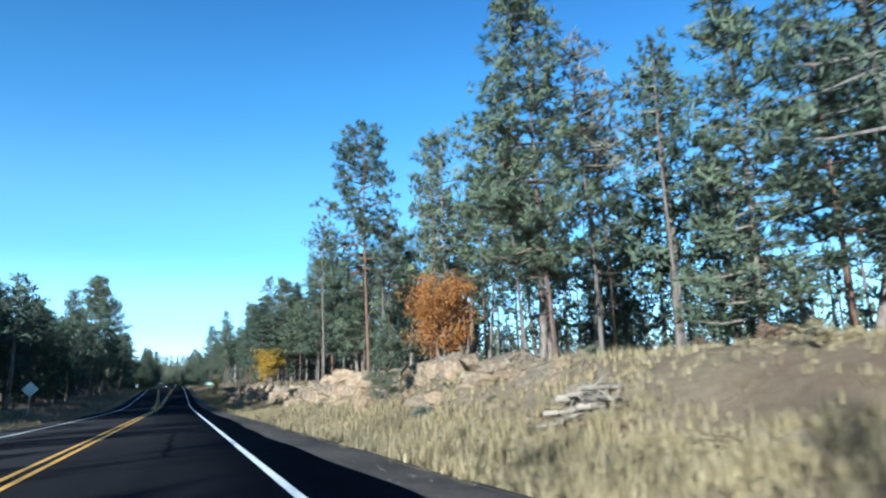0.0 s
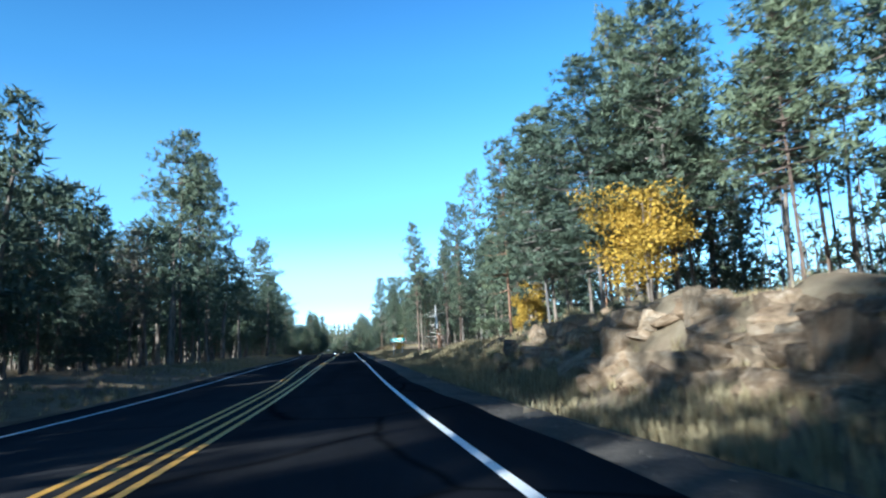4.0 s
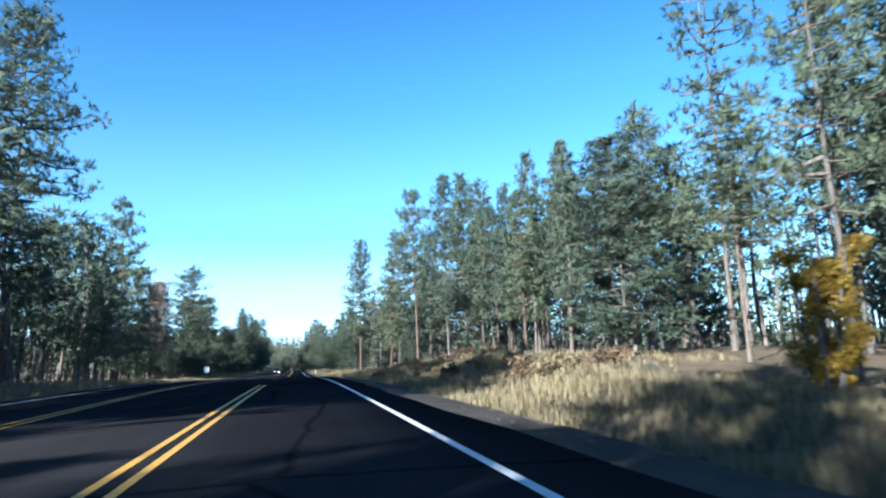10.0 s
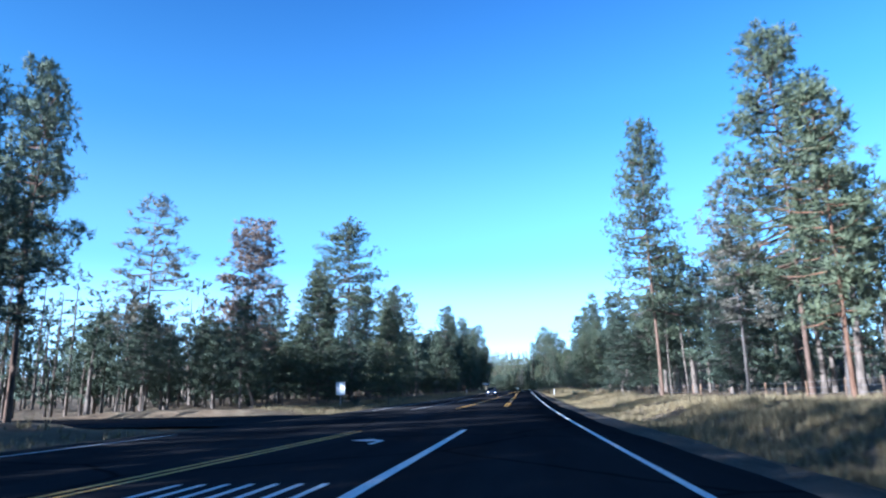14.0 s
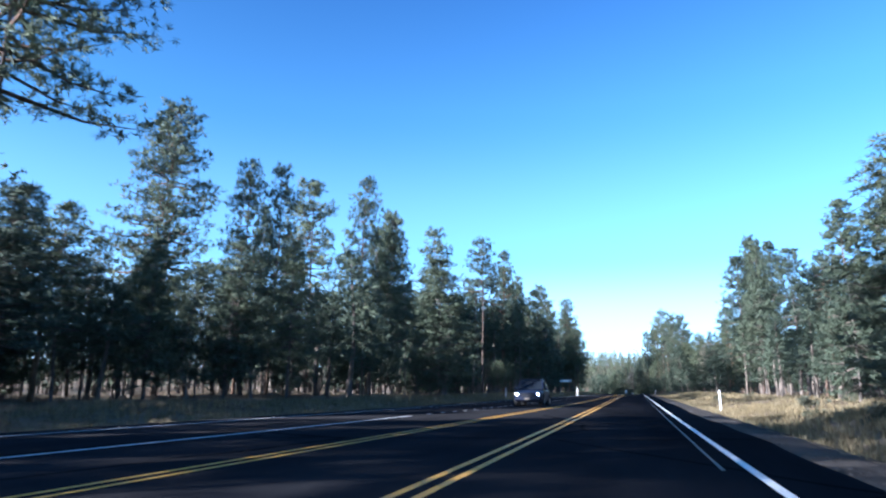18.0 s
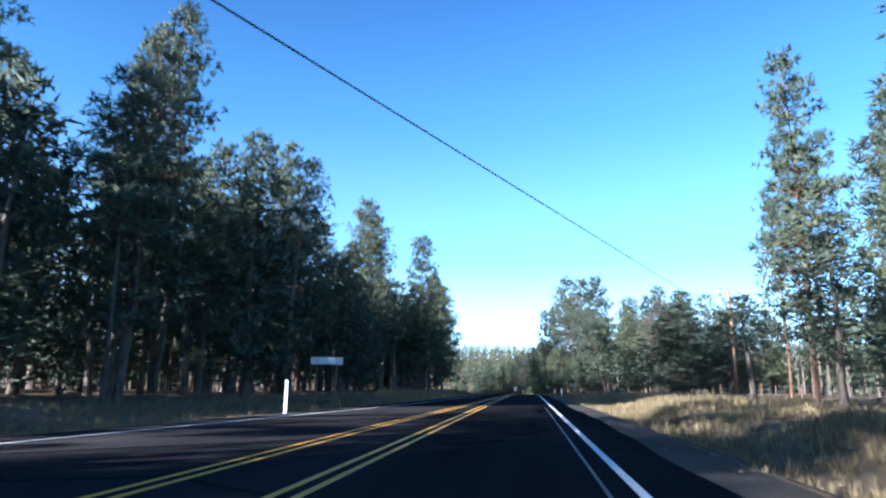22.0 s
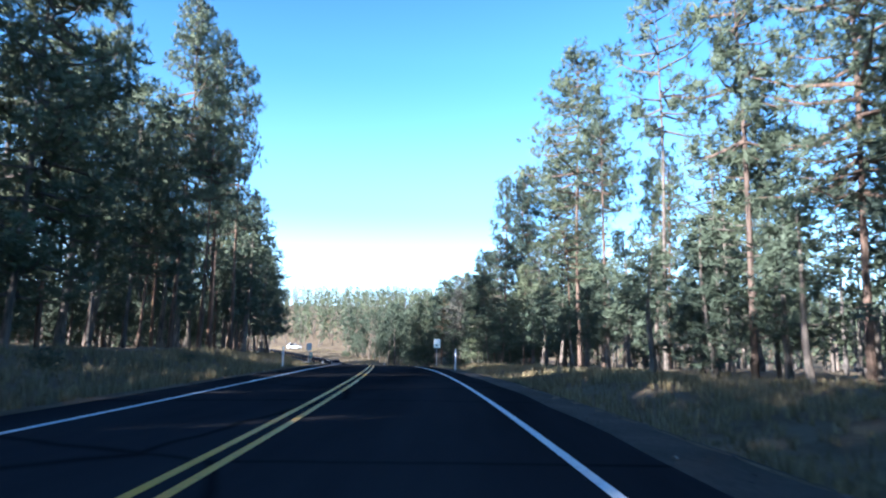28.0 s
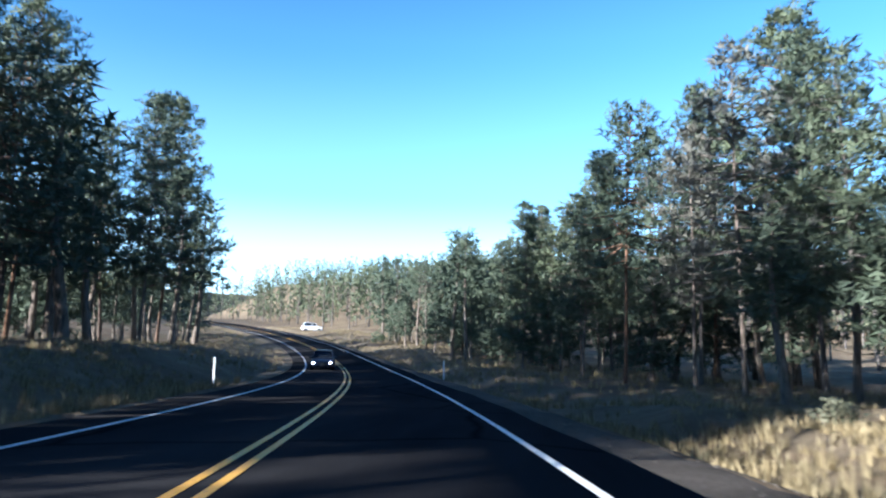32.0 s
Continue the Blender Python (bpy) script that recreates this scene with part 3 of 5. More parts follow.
def pine_shape(kind, cb, seed, fine, H=20.0, R=3.2):
    """Trunk, limbs and needles of a pine of height H with a crown of radius R: arrays."""
    rng = np.random.default_rng(seed)
    z0 = H * cb
    bend = rng.normal(size=2) * .35
    zz = np.linspace(0, H * .97, 10)

    def axis(z):
        k = z / H
        return np.array([bend[0] * math.sin(k * 3) + .15 * math.sin(k * 7 + seed), bend[1] * math.sin(k * 2.4) + .15 * math.cos(k * 6 + seed), z])
    rad = lambda z: .30 * (1 - z / H) ** .85 + .025 + (.10 * max(0, 1 - z / 1.2))
    pts = [axis(z) for z in zz]
    pts[0] = pts[0] - np.array([0, 0, .7])
    trunk = [(pts[i], pts[i + 1], rad(zz[i]), rad(zz[i + 1])) for i in range(9)]
    limbs, cen, crad = [], [], []
    # whorls of near-level limbs, each carrying flat plates of needles with gaps between
    gap = {"mature": .95, "conic": .78, "sparse": 1.15, "rust": .85}[kind] * (1 if fine else 1.1)
    az = rng.random() * 6
    z = z0
    while z < H * .975:
        k = (z - z0) / (H - z0)
        if kind == "conic":
            full = R * 1.15 * (1.04 - k) ** .74 * min(1, .78 + 1.6 * k)
        elif kind == "rust":
            full = R * min(1, .75 + k) * (1.02 - k) ** .42
        else:
            full = R * 1.18 * min(1, .76 + 1.3 * k) * (1.03 - k) ** .66
        count = rng.integers(3, 6) if full > 1 else rng.integers(2, 4)
        for i in range(count):
            rr = max(full * rng.uniform(.66, 1.12), .4)
            if rng.random() < .12:
                rr *= .55
            az += 6.283 / count + rng.normal() * .35
            tilt = .55 * k - .16 + rng.normal() * .13
            a = axis(min(z + rng.normal() * .16, H * .97))
            mid = a + np.array([math.cos(az) * rr * .55, math.sin(az) * rr * .55, rr * .55 * (tilt - .08)])
            end = a + np.array([math.cos(az) * rr, math.sin(az) * rr, rr * (tilt + .06)])
            thick = .02 + .024 * rr
            limbs += [(a, mid, thick, thick * .6), (mid, end, thick * .6, .012)]
            n = max(1, int(round(rr / (.95 if kind != "sparse" else 1.25))))
            for j in range(n):
                q = 1.0 - j * .80 / rr * rng.uniform(.8, 1.15)
                if q < .2:
                    continue
                side = np.array([-math.sin(az), math.cos(az), 0]) * rng.normal() * .30 * q * rr * .5
                cen.append(mid + (end - mid) * (q - .55) / .45 + side + np.array([0, 0, .16]))
                crad.append((.56 + .13 * rr) * rng.uniform(.7, 1.3))
        z += gap * rng.uniform(.75, 1.25) * (1.0 - .45 * k)
    cen.append(axis(H * .97) + np.array([0, 0, .2]))
    crad.append(.5)
    # bare lower stubs
    for i in range((16 if kind == "sparse" else 9) if fine else 4):
        z = rng.uniform(H * .12, max(z0, H * .22))
        a2 = rng.random() * 6.3
        ln = rng.uniform(.4, 1.7)
        a = axis(z)
        limbs.append((a, a + np.array([math.cos(a2) * ln, math.sin(a2) * ln, ln * rng.uniform(-.35, .25)]), .03, .008))
    if not fine:
        limbs = limbs[::4]
    tv, tf = cones(trunk, 9 if fine else 5)
    lv, lf = cones(limbs, 3)
    count = (2, 5, 9)[fine] - (kind == "sparse") * (0, 1, 2)[fine]
    needles = needle_clumps(rng, np.array(cen), np.array(crad), count, (7, 10, 13)[fine], (.78, .46, .325)[fine], (.135, .112, .11)[fine], .62)
    return (tv, tf), (lv, lf), needles


PINES = {}
_seed = 10
for _kind, _cbs in (("mature", (.25, .42, .6)), ("conic", (.1, .28, .5)), ("sparse", (.35, .6)), ("rust", (.32,))):
    for _cb in _cbs:
        for _fine in (2, 1, 0):
            if not _fine and _kind == "rust":
                continue
            if _fine == 1 and _kind == "rust":
                continue
            for _v in range(1 if _kind == "rust" else 3):
                _seed += 1
                t, l, nd = pine_shape(_kind, _cb, _seed, _fine)
                bark = {"mature": BARK, "conic": BARK_GREY, "sparse": BARK_GREY, "rust": BARK_GREY}[_kind]
                if _kind == "mature" and _v == 1:
                    bark = BARK_RED
                leaf = {"mature": NEEDLES, "conic": NEEDLES, "sparse": NEEDLES_GREY if _v == 1 else NEEDLES, "rust": NEEDLES_RUST}[_kind]
                PINES.setdefault((_kind, _fine), []).append((_cb, t, nd, bark, leaf, {}, l))

for _cb in (.3, .5):
    for _v in range(2):
        _seed += 1
        t, l, nd = pine_shape("mature", _cb, _seed, 2, 28.0, 5.4)
        PINES.setdefault(("large", 2), []).append((_cb, t, nd, BARK, NEEDLES, {}, l))

PINE_LABEL = {"large": "large old ponderosa pine with wide level limbs", "mature": "tall ponderosa pine with a bare lower trunk and open crown", "conic": "dense green conical pine at the forest's edge",
              "sparse": "thin grey pine with dead lower branches", "rust": "pine with browned dying needles among green trees"}
planted = []
pick = random.Random(5)


def spot(kind, x, y, cb, fine):
    choices = PINES[(kind, fine)]
    best = min(abs(c[0] - cb) for c in choices)
    return pick.choice([c for c in choices if abs(c[0] - cb) < best + .01])


def stance(x, y, height, radius, lean, H=20.0, R=3.2):
    s = radius / R * 1.12
    return Matrix.Translation((x, y, float(land(x, y)) - .05)) @ pose(0, 0, 0, lean * pick.uniform(-1, 1), lean * pick.uniform(-1, 1), pick.uniform(0, 360)) @ Matrix.Diagonal((s, s, height / H, 1))


def pine(kind, x, y, height, radius, cb, fine=2, lean=0.0):
    """A pine as a thing of its own; height is that of its top over the road."""
    if kind == "mature" and radius > 3.9 and fine == 2:
        kind = "large"
    H, R = (28.0, 5.4) if kind == "large" else (20.0, 3.2)
    c = spot(kind, x, y, cb, fine)
    if not c[5]:
        c[5]["trunk"] = from_arrays("trunk", *c[1], [c[3]], None, True)
        c[5]["branchwork"] = from_arrays("branchwork", *c[6], [c[3]])
        c[5]["crown"] = from_arrays("crown", *c[2][:2], [c[4]], normals=c[2][2])
    ob = new("pine_tree")
    height = max(4.0, height - float(land(x, y) - road_z(y)))
    ob.matrix_world = stance(x, y, height, radius, lean, H, R)
    for nm in ("trunk", "branchwork", "crown"):
        o = new(nm, c[5][nm])
        o.parent = ob
        if nm == "trunk":
            k = (.07 + .0165 * height) / (.335 * radius) * R / 3.2
            o.scale = (k, k, 1)
        elif nm == "branchwork":
            tagged(o, kind="stuff")
    tagged(ob, PINE_LABEL[kind], "pine tree", "roadside pines")
    planted.append((x, y))
    return ob


joined = []


def pine_in_wood(kind, x, y, height, radius, cb):
    """A pine deep in the woods, kept for the joined mass."""
    c = spot(kind, x, y, cb, 0)
    joined.append((c, np.array(stance(x, y, height, radius, 1.5))))
    planted.append((x, y))


def join_woods(label):
    """All pines kept so far become one mass of woods."""
    trunk_v, trunk_f, crown_v, crown_f, crown_n, nt_, nc_ = [], [], [], [], [], 0, 0
    for c, m in joined:
        trunk_v.append(c[1][0] @ m[:3, :3].T + m[:3, 3])
        trunk_f.append(c[1][1] + nt_)
        nt_ += len(c[1][0])
        crown_v.append(c[2][0] @ m[:3, :3].T + m[:3, 3])
        crown_f.append(c[2][1] + nc_)
        nc_ += len(c[2][0])
        q = c[2][2] @ m[:3, :3].T
        crown_n.append(q / np.linalg.norm(q, axis=1)[:, None])
    ob = new("pine_woods")
    masses = (from_arrays("trunks", np.concatenate(trunk_v), np.concatenate(trunk_f), [BARK_GREY]),
              from_arrays("crowns", np.concatenate(crown_v), np.concatenate(crown_f), [NEEDLES], normals=np.concatenate(crown_n)))
    for me in masses:
        o = new(me.name, me)
        o.parent = ob
        tagged(o, kind="stuff")
    tagged(ob, label, "woods", kind="stuff")
    joined.clear()


pine("mature", 16.3, 26.1, 21.2, 2.9, 0.31)
pine("sparse", 21.3, 23.6, 17.9, 1.7, 0.62)
pine("conic", 34.7, 34.3, 18.7, 1.6, 0.65)
pine("mature", 28.4, 20.4, 20.4, 2.7, 0.32)
pine("mature", 23.4, 31.3, 18.2, 1.8, 0.34)
pine("mature", 16.0, 57.5, 26.8, 3.6, 0.44)
pine("sparse", 14.0, 67.4, 19.9, 1.7, 0.49)
pine("mature", 23.8, 49.2, 21.5, 1.9, 0.61)
pine("mature", 21.7, 55.2, 24.9, 1.9, 0.60)
pine("mature", 25.6, 46.1, 20.5, 2.3, 0.49)
pine("sparse", 20.9, 77.3, 17.8, 1.5, 0.70)
pine("sparse", 18.0, 59.5, 17.6, 1.8, 0.65)
pine("mature", 21.5, 68.8, 20.8, 1.9, 0.40)
pine("mature", 23.5, 62.0, 19.1, 1.9, 0.43)
pine("conic", 17.5, 88.6, 19.3, 3.0, 0.25)
pine("conic", 21.2, 89.6, 19.5, 2.5, 0.26)
pine("conic", 16.8, 114.7, 19.6, 3.4, 0.29)
pine("conic", 15.6, 130.6, 19.3, 3.3, 0.31)
pine("conic", 13.2, 115.5, 16.2, 3.1, 0.37)
pine("mature", 21.0, 103.5, 24.7, 2.7, 0.41)
pine("mature", 20.9, 95.1, 21.4, 2.2, 0.28)
pine("mature", 33.0, 99.0, 25.9, 4.2, 0.49)
pine("conic", 21.9, 113.0, 15.7, 2.4, 0.54)
pine("conic", 13.7, 126.2, 16.3, 2.9, 0.23)
pine("sparse", 25.7, 87.9, 17.9, 1.2, 0.75)
pine("mature", 13.0, 134.4, 17.8, 2.3, 0.22)
pine("mature", 16.4, 119.9, 21.4, 2.3, 0.22)
pine("mature", 25.4, 114.6, 21.2, 2.8, 0.54)
pine("sparse", 12.9, 195.3, 18.4, 2.3, 0.29)
pine("mature", 17.5, 184.2, 23.4, 2.3, 0.57)
pine("sparse", 24.4, 201.3, 33.2, 3.1, 0.45)
pine("mature", 21.7, 176.8, 16.9, 1.8, 0.36)
pine("mature", 22.5, 172.5, 14.9, 1.8, 0.33)
pine("mature", 23.1, 170.3, 16.1, 1.8, 0.42)
pine("mature", 20.5, 213.8, 24.8, 2.0, 0.42)
pine("mature", 14.5, 178.2, 15.1, 1.6, 0.36)
pine("mature", 15.9, 174.7, 11.9, 1.3, 0.38)
pine("mature", 12.0, 192.6, 21.7, 2.0, 0.40)
pine("sparse", 20.4, 199.1, 18.8, 1.4, 0.43)
pine("conic", 21.4, 203.9, 15.7, 1.5, 0.32)
pine("mature", 29.5, 206.1, 17.1, 2.9, 0.41)
pine("sparse", 25.4, 244.9, 26.2, 3.0, 0.65)
pine("sparse", 15.5, 226.1, 15.3, 1.8, 0.45)
pine("conic", 20.1, 221.0, 12.2, 2.5, 0.39)
pine("mature", 15.2, 205.9, 14.6, 2.4, 0.35)
pine("sparse", 16.6, 212.7, 18.3, 1.3, 0.61)
pine("mature", 14.9, 252.0, 12.8, 1.6, 0.32)
pine("conic", 13.0, 267.0, 18.1, 2.2, 0.30)
pine("conic", 17.7, 243.6, 13.8, 3.5, 0.10)
pine("conic", 17.5, 250.7, 16.0, 1.4, 0.24)
pine("conic", 17.7, 233.5, 11.3, 2.2, 0.45)
pine("conic", 13.4, 261.8, 16.6, 1.6, 0.30)
pine("conic", 16.6, 261.2, 15.5, 1.5, 0.37)
pine("conic", 17.8, 258.0, 17.5, 1.8, 0.34)
pine("mature", 18.4, 252.9, 15.5, 2.0, 0.50)
pine("mature", 14.5, 291.0, 23.4, 2.5, 0.34)
pine("mature", 23.6, 293.7, 25.6, 3.3, 0.33)
pine("conic", 21.0, 283.5, 19.3, 2.2, 0.34)
pine("mature", 20.9, 277.5, 18.0, 2.3, 0.40)
pine("mature", 14.6, 369.0, 32.5, 4.1, 0.33)
pine("conic", 19.1, 325.0, 9.1, 2.0, 0.24)
pine("conic", 18.9, 304.8, 20.6, 2.7, 0.31)
pine("conic", 19.3, 316.7, 12.6, 1.8, 0.34)
pine("mature", 20.5, 345.0, 30.0, 5.2, 0.32)
pine("conic", 12.9, 384.9, 10.2, 2.9, 0.08)
pine("conic", 10.1, 404.5, 10.3, 2.7, 0.08)
pine("conic", 14.1, 426.5, 13.9, 2.1, 0.19)
pine("conic", 12.9, 408.0, 12.5, 1.5, 0.23)
pine("conic", 17.9, 478.6, 21.6, 2.3, 0.34)
pine("mature", 18.1, 486.4, 23.5, 3.4, 0.39)
pine("conic", 15.9, 484.0, 21.1, 3.2, 0.21)
pine("conic", 21.1, 485.0, 23.4, 2.5, 0.25)
pine("mature", 24.7, 522.3, 32.0, 3.2, 0.50)
pine("mature", 24.4, 527.0, 19.6, 1.9, 0.62)
pine("conic", 20.0, 549.9, 12.1, 4.7, 0.08)
pine("conic", 16.6, 567.7, 7.0, 2.1, 0.16)
pine("conic", 22.5, 611.7, 18.2, 2.9, 0.14)
pine("mature", 15.1, 694.6, 36.0, 7.1, 0.29)
pine("mature", 16.2, 615.6, 27.1, 4.2, 0.36)
pine("mature", 14.3, 621.9, 27.3, 2.8, 0.39)
pine("mature", 31.1, 621.1, 25.8, 3.2, 0.48)
pine("mature", 32.6, 609.7, 22.2, 3.5, 0.29)
pine("conic", 33.0, 557.0, 12.0, 3.2, 0.08)
pine("conic", 37.5, 553.5, 11.0, 3.0, 0.08)
pine("conic", 42.0, 557.0, 12.5, 3.4, 0.1)
pine("mature", 46.5, 551.0, 13.0, 3.0, 0.2)
pine("conic", 29.0, 569.0, 11.0, 3.0, 0.08)
pine("conic", 27.1, 554.7, 10.1, 2.7, 0.08)
pine("conic", 23.8, 563.2, 15.7, 3.2, 0.08)
pine("conic", 27.4, 577.2, 12.2, 2.8, 0.11)
pine("mature", 11.6, 656.6, 34.9, 5.7, 0.44)
pine("conic", 3.7, 704.0, 17.6, 2.7, 0.26)
pine("mature", 9.0, 691.6, 31.7, 3.0, 0.43)
pine("sparse", 14.6, 637.3, 30.4, 3.6, 0.55)
pine("mature", 10.5, 696.1, 34.8, 3.1, 0.39)
pine("mature", 6.5, 691.1, 31.0, 2.7, 0.36)
pine("conic", -1.9, 734.2, 20.9, 2.7, 0.27)
pine("mature", 12.7, 649.9, 25.7, 2.4, 0.52)
pine("conic", 19.2, 655.4, 22.5, 1.7, 0.62)
pine("mature", 16.3, 642.2, 18.6, 1.6, 0.41)
pine("mature", 26.0, 728.4, 36.0, 5.1, 0.34)
pine("conic", -8.3, 735.9, 16.0, 2.8, 0.26)
pine("conic", 0.2, 711.9, 18.5, 2.2, 0.26)
pine("mature", 5.6, 709.4, 22.3, 3.7, 0.32)
pine("mature", -0.2, 724.8, 20.0, 2.4, 0.34)
pine("conic", -3.5, 730.4, 19.1, 2.6, 0.34)
pine("conic", -7.8, 750.0, 17.4, 2.9, 0.24)
pine("mature", 2.4, 717.1, 20.5, 2.4, 0.30)
pine("conic", 9.3, 29.4, 2.8, 0.7, 0.12)
pine("mature", -16.2, 153.0, 24.7, 3.3, 0.51)
pine("mature", -22.3, 137.0, 15.6, 2.2, 0.35)
pine("mature", -37.7, 164.6, 25.8, 3.4, 0.30)
pine("conic", -25.5, 147.8, 17.4, 2.9, 0.24)
pine("conic", -23.6, 157.6, 14.1, 2.9, 0.32)
pine("conic", -18.7, 172.5, 28.5, 3.9, 0.59)
pine("mature", -17.1, 99.3, 14.3, 2.5, 0.41)
pine("mature", -32.0, 235.9, 32.2, 4.3, 0.21)
pine("mature", -22.7, 267.8, 32.7, 5.1, 0.43)
pine("conic", -31.7, 258.0, 26.2, 3.6, 0.30)
pine("mature", -24.7, 310.5, 26.2, 3.4, 0.44)
pine("conic", -23.3, 316.3, 17.6, 2.5, 0.29)
pine("rust", -30.2, 365.0, 21.8, 3.9, 0.31)
pine("mature", -28.2, 399.8, 30.2, 6.2, 0.5)
pine("sparse", -37.0, 355.0, 21.7, 3.9, 0.32)
pine("mature", -29.3, 329.1, 21.5, 2.5, 0.48)
pine("mature", -37.9, 339.4, 29.1, 3.0, 0.47)
pine("mature", -41.8, 337.2, 28.0, 3.6, 0.24)
pine("conic", -18.2, 441.0, 14.2, 3.6, 0.08)
pine("conic", -22.7, 365.9, 14.2, 3.6, 0.08)
pine("conic", -18.0, 381.4, 12.6, 2.9, 0.08)
pine("mature", -37.0, 434.7, 24.6, 2.2, 0.50)
pine("mature", -34.5, 436.5, 24.0, 2.1, 0.34)
pine("mature", -42.5, 430.1, 29.6, 4.8, 0.26)
pine("mature", -30.2, 448.8, 26.3, 2.7, 0.45)
pine("mature", -35.7, 495.8, 31.1, 3.8, 0.43)
pine("mature", -20.5, 471.3, 23.1, 2.7, 0.53)
pine("mature", -40.2, 483.0, 29.5, 2.6, 0.43)
pine("mature", -23.3, 500.7, 27.1, 2.8, 0.41)
pine("mature", -24.7, 526.0, 26.4, 2.7, 0.30)
pine("mature", -24.0, 557.6, 29.5, 4.3, 0.49)
pine("mature", -18.0, 577.2, 28.0, 3.4, 0.44)
pine("conic", -19.1, 614.3, 25.0, 3.9, 0.18)
pine("conic", -41.1, 401.9, 20.1, 2.4, 0.20)
pine("conic", -35.3, 398.4, 14.2, 2.4, 0.15)
pine("conic", -48.5, 456.7, 26.3, 2.5, 0.36)
pine("conic", -35.5, 473.0, 28.3, 3.6, 0.35)
pine("mature", -36.5, 448.5, 26.4, 3.9, 0.48)
pine("conic", -37.0, 470.0, 25.9, 2.1, 0.31)
pine("mature", -36.5, 473.3, 28.8, 2.7, 0.44)
pine("mature", -22.2, 496.8, 23.6, 2.6, 0.40)
pine("mature", -20.2, 519.2, 22.1, 2.9, 0.43)
pine("mature", -22.8, 515.1, 23.5, 3.0, 0.42)
pine("mature", -20.4, 545.3, 23.2, 3.1, 0.33)
pine("mature", -25.7, 543.1, 22.0, 2.5, 0.34)
pine("mature", -14.5, 562.9, 17.4, 3.2, 0.45)
pine("mature", -21.2, 566.9, 17.8, 3.5, 0.49)
pine("mature", -28.0, 584.8, 21.9, 3.8, 0.48)
pine("mature", -25.4, 652.2, 34.4, 2.9, 0.40)
pine("mature", -25.0, 657.2, 32.7, 2.6, 0.45)
pine("mature", -26.3, 645.8, 34.4, 4.1, 0.39)
pine("mature", -28.4, 673.7, 22.5, 2.2, 0.60)
pine("mature", -37.6, 700.1, 22.5, 2.0, 0.44)
pine("mature", -45.7, 732.3, 26.8, 3.5, 0.29)
pine("mature", -31.4, 635.3, 24.1, 2.6, 0.45)
pine("mature", -28.8, 637.3, 28.8, 2.7, 0.39)
pine("mature", -22.8, 643.4, 23.7, 2.4, 0.61)
pine("mature", -25.8, 641.2, 21.6, 2.5, 0.63)
pine("mature", -28.6, 660.9, 21.2, 2.8, 0.57)
pine("mature", -35.6, 681.1, 25.8, 2.5, 0.41)
pine("mature", -38.8, 697.8, 27.9, 3.0, 0.46)
pine("conic", -40.4, 720.7, 22.5, 3.5, 0.26)
pine("mature", -36.8, 689.0, 25.3, 3.5, 0.45)
pine("mature", -41.2, 708.0, 23.7, 3.0, 0.55)
pine("mature", -49.4, 729.1, 22.9, 2.6, 0.31)

# lanes of low growth in the far-side woods, along the sun's direction, by where they meet the road
SUN_LANES = ((57, 66, 10.5), (91, 94, 5), (140, 151, 7), (198, 205, 5), (217, 226, 6), (262, 267, 5), (286, 296, 7), (377, 397, 5), (408, 421, 5), (474, 503, 5), (676, 681, 5))


def lane_cap(x, y):
    """The tallest growth at a place: unbounded outside the lanes."""
    v = x - float(road_x(y))
    k = y - 1.014 * (v + 2)
    caps = [c for a, b, c in SUN_LANES if a < k < b] if v < -12 else []
    return caps[0] + .33 * max(0, -v - 20) if caps else 99


# woods behind the edge: same pines, scattered
def crowded(x, y, gap):
    """Whether a pine already stands within the gap; looked up in squares of 8 m."""
    while len(planted) > seen[0]:
        p = planted[seen[0]]
        squares.setdefault((int(p[0] // 8), int(p[1] // 8)), []).append(p)
        seen[0] += 1
    u, w = int(x // 8), int(y // 8)
    return any((x - a) ** 2 + (y - b) ** 2 < gap * gap for i in (-1, 0, 1) for j in (-1, 0, 1) for a, b in squares.get((u + i, w + j), ()))


squares, seen = {}, [0]


def wood(v0, v1, y0, y1, step, hlo, hhi, gap, kinds=("mature", "conic", "conic", "sparse"), near=0.0):
    y = y0
    while y < y1:
        v = v0
        while (v < v1 if v1 > v0 else v > v1):
            yy = y + pick.uniform(-.45, .45) * step
            vv = v + pick.uniform(-.45, .45) * step
            x = float(road_x(yy) + vv / road_cos(yy))
            if not crowded(x, yy, gap) and not (323 < yy < 347 and vv < -8) and not (506 < yy < 549 and 0 < vv < 34):
                h = pick.uniform(hlo, hhi)
                h = min(h, lane_cap(x, yy))
                k = pick.choice(kinds)
                r = pick.uniform(2.2, 3.4) * (h / 17) ** .6
                c = pick.choice((.25, .42, .42, .6)) if k != "conic" else pick.choice((.1, .28, .28, .5))
                if abs(vv - v0) < near:
                    pine(k, x, yy, h + float(land(x, yy) - road_z(yy)), r, c, 1, 1.5)
                else:
                    pine_in_wood(k, x, yy, h, r, c)
            v += step if v1 > v0 else -step
        y += step


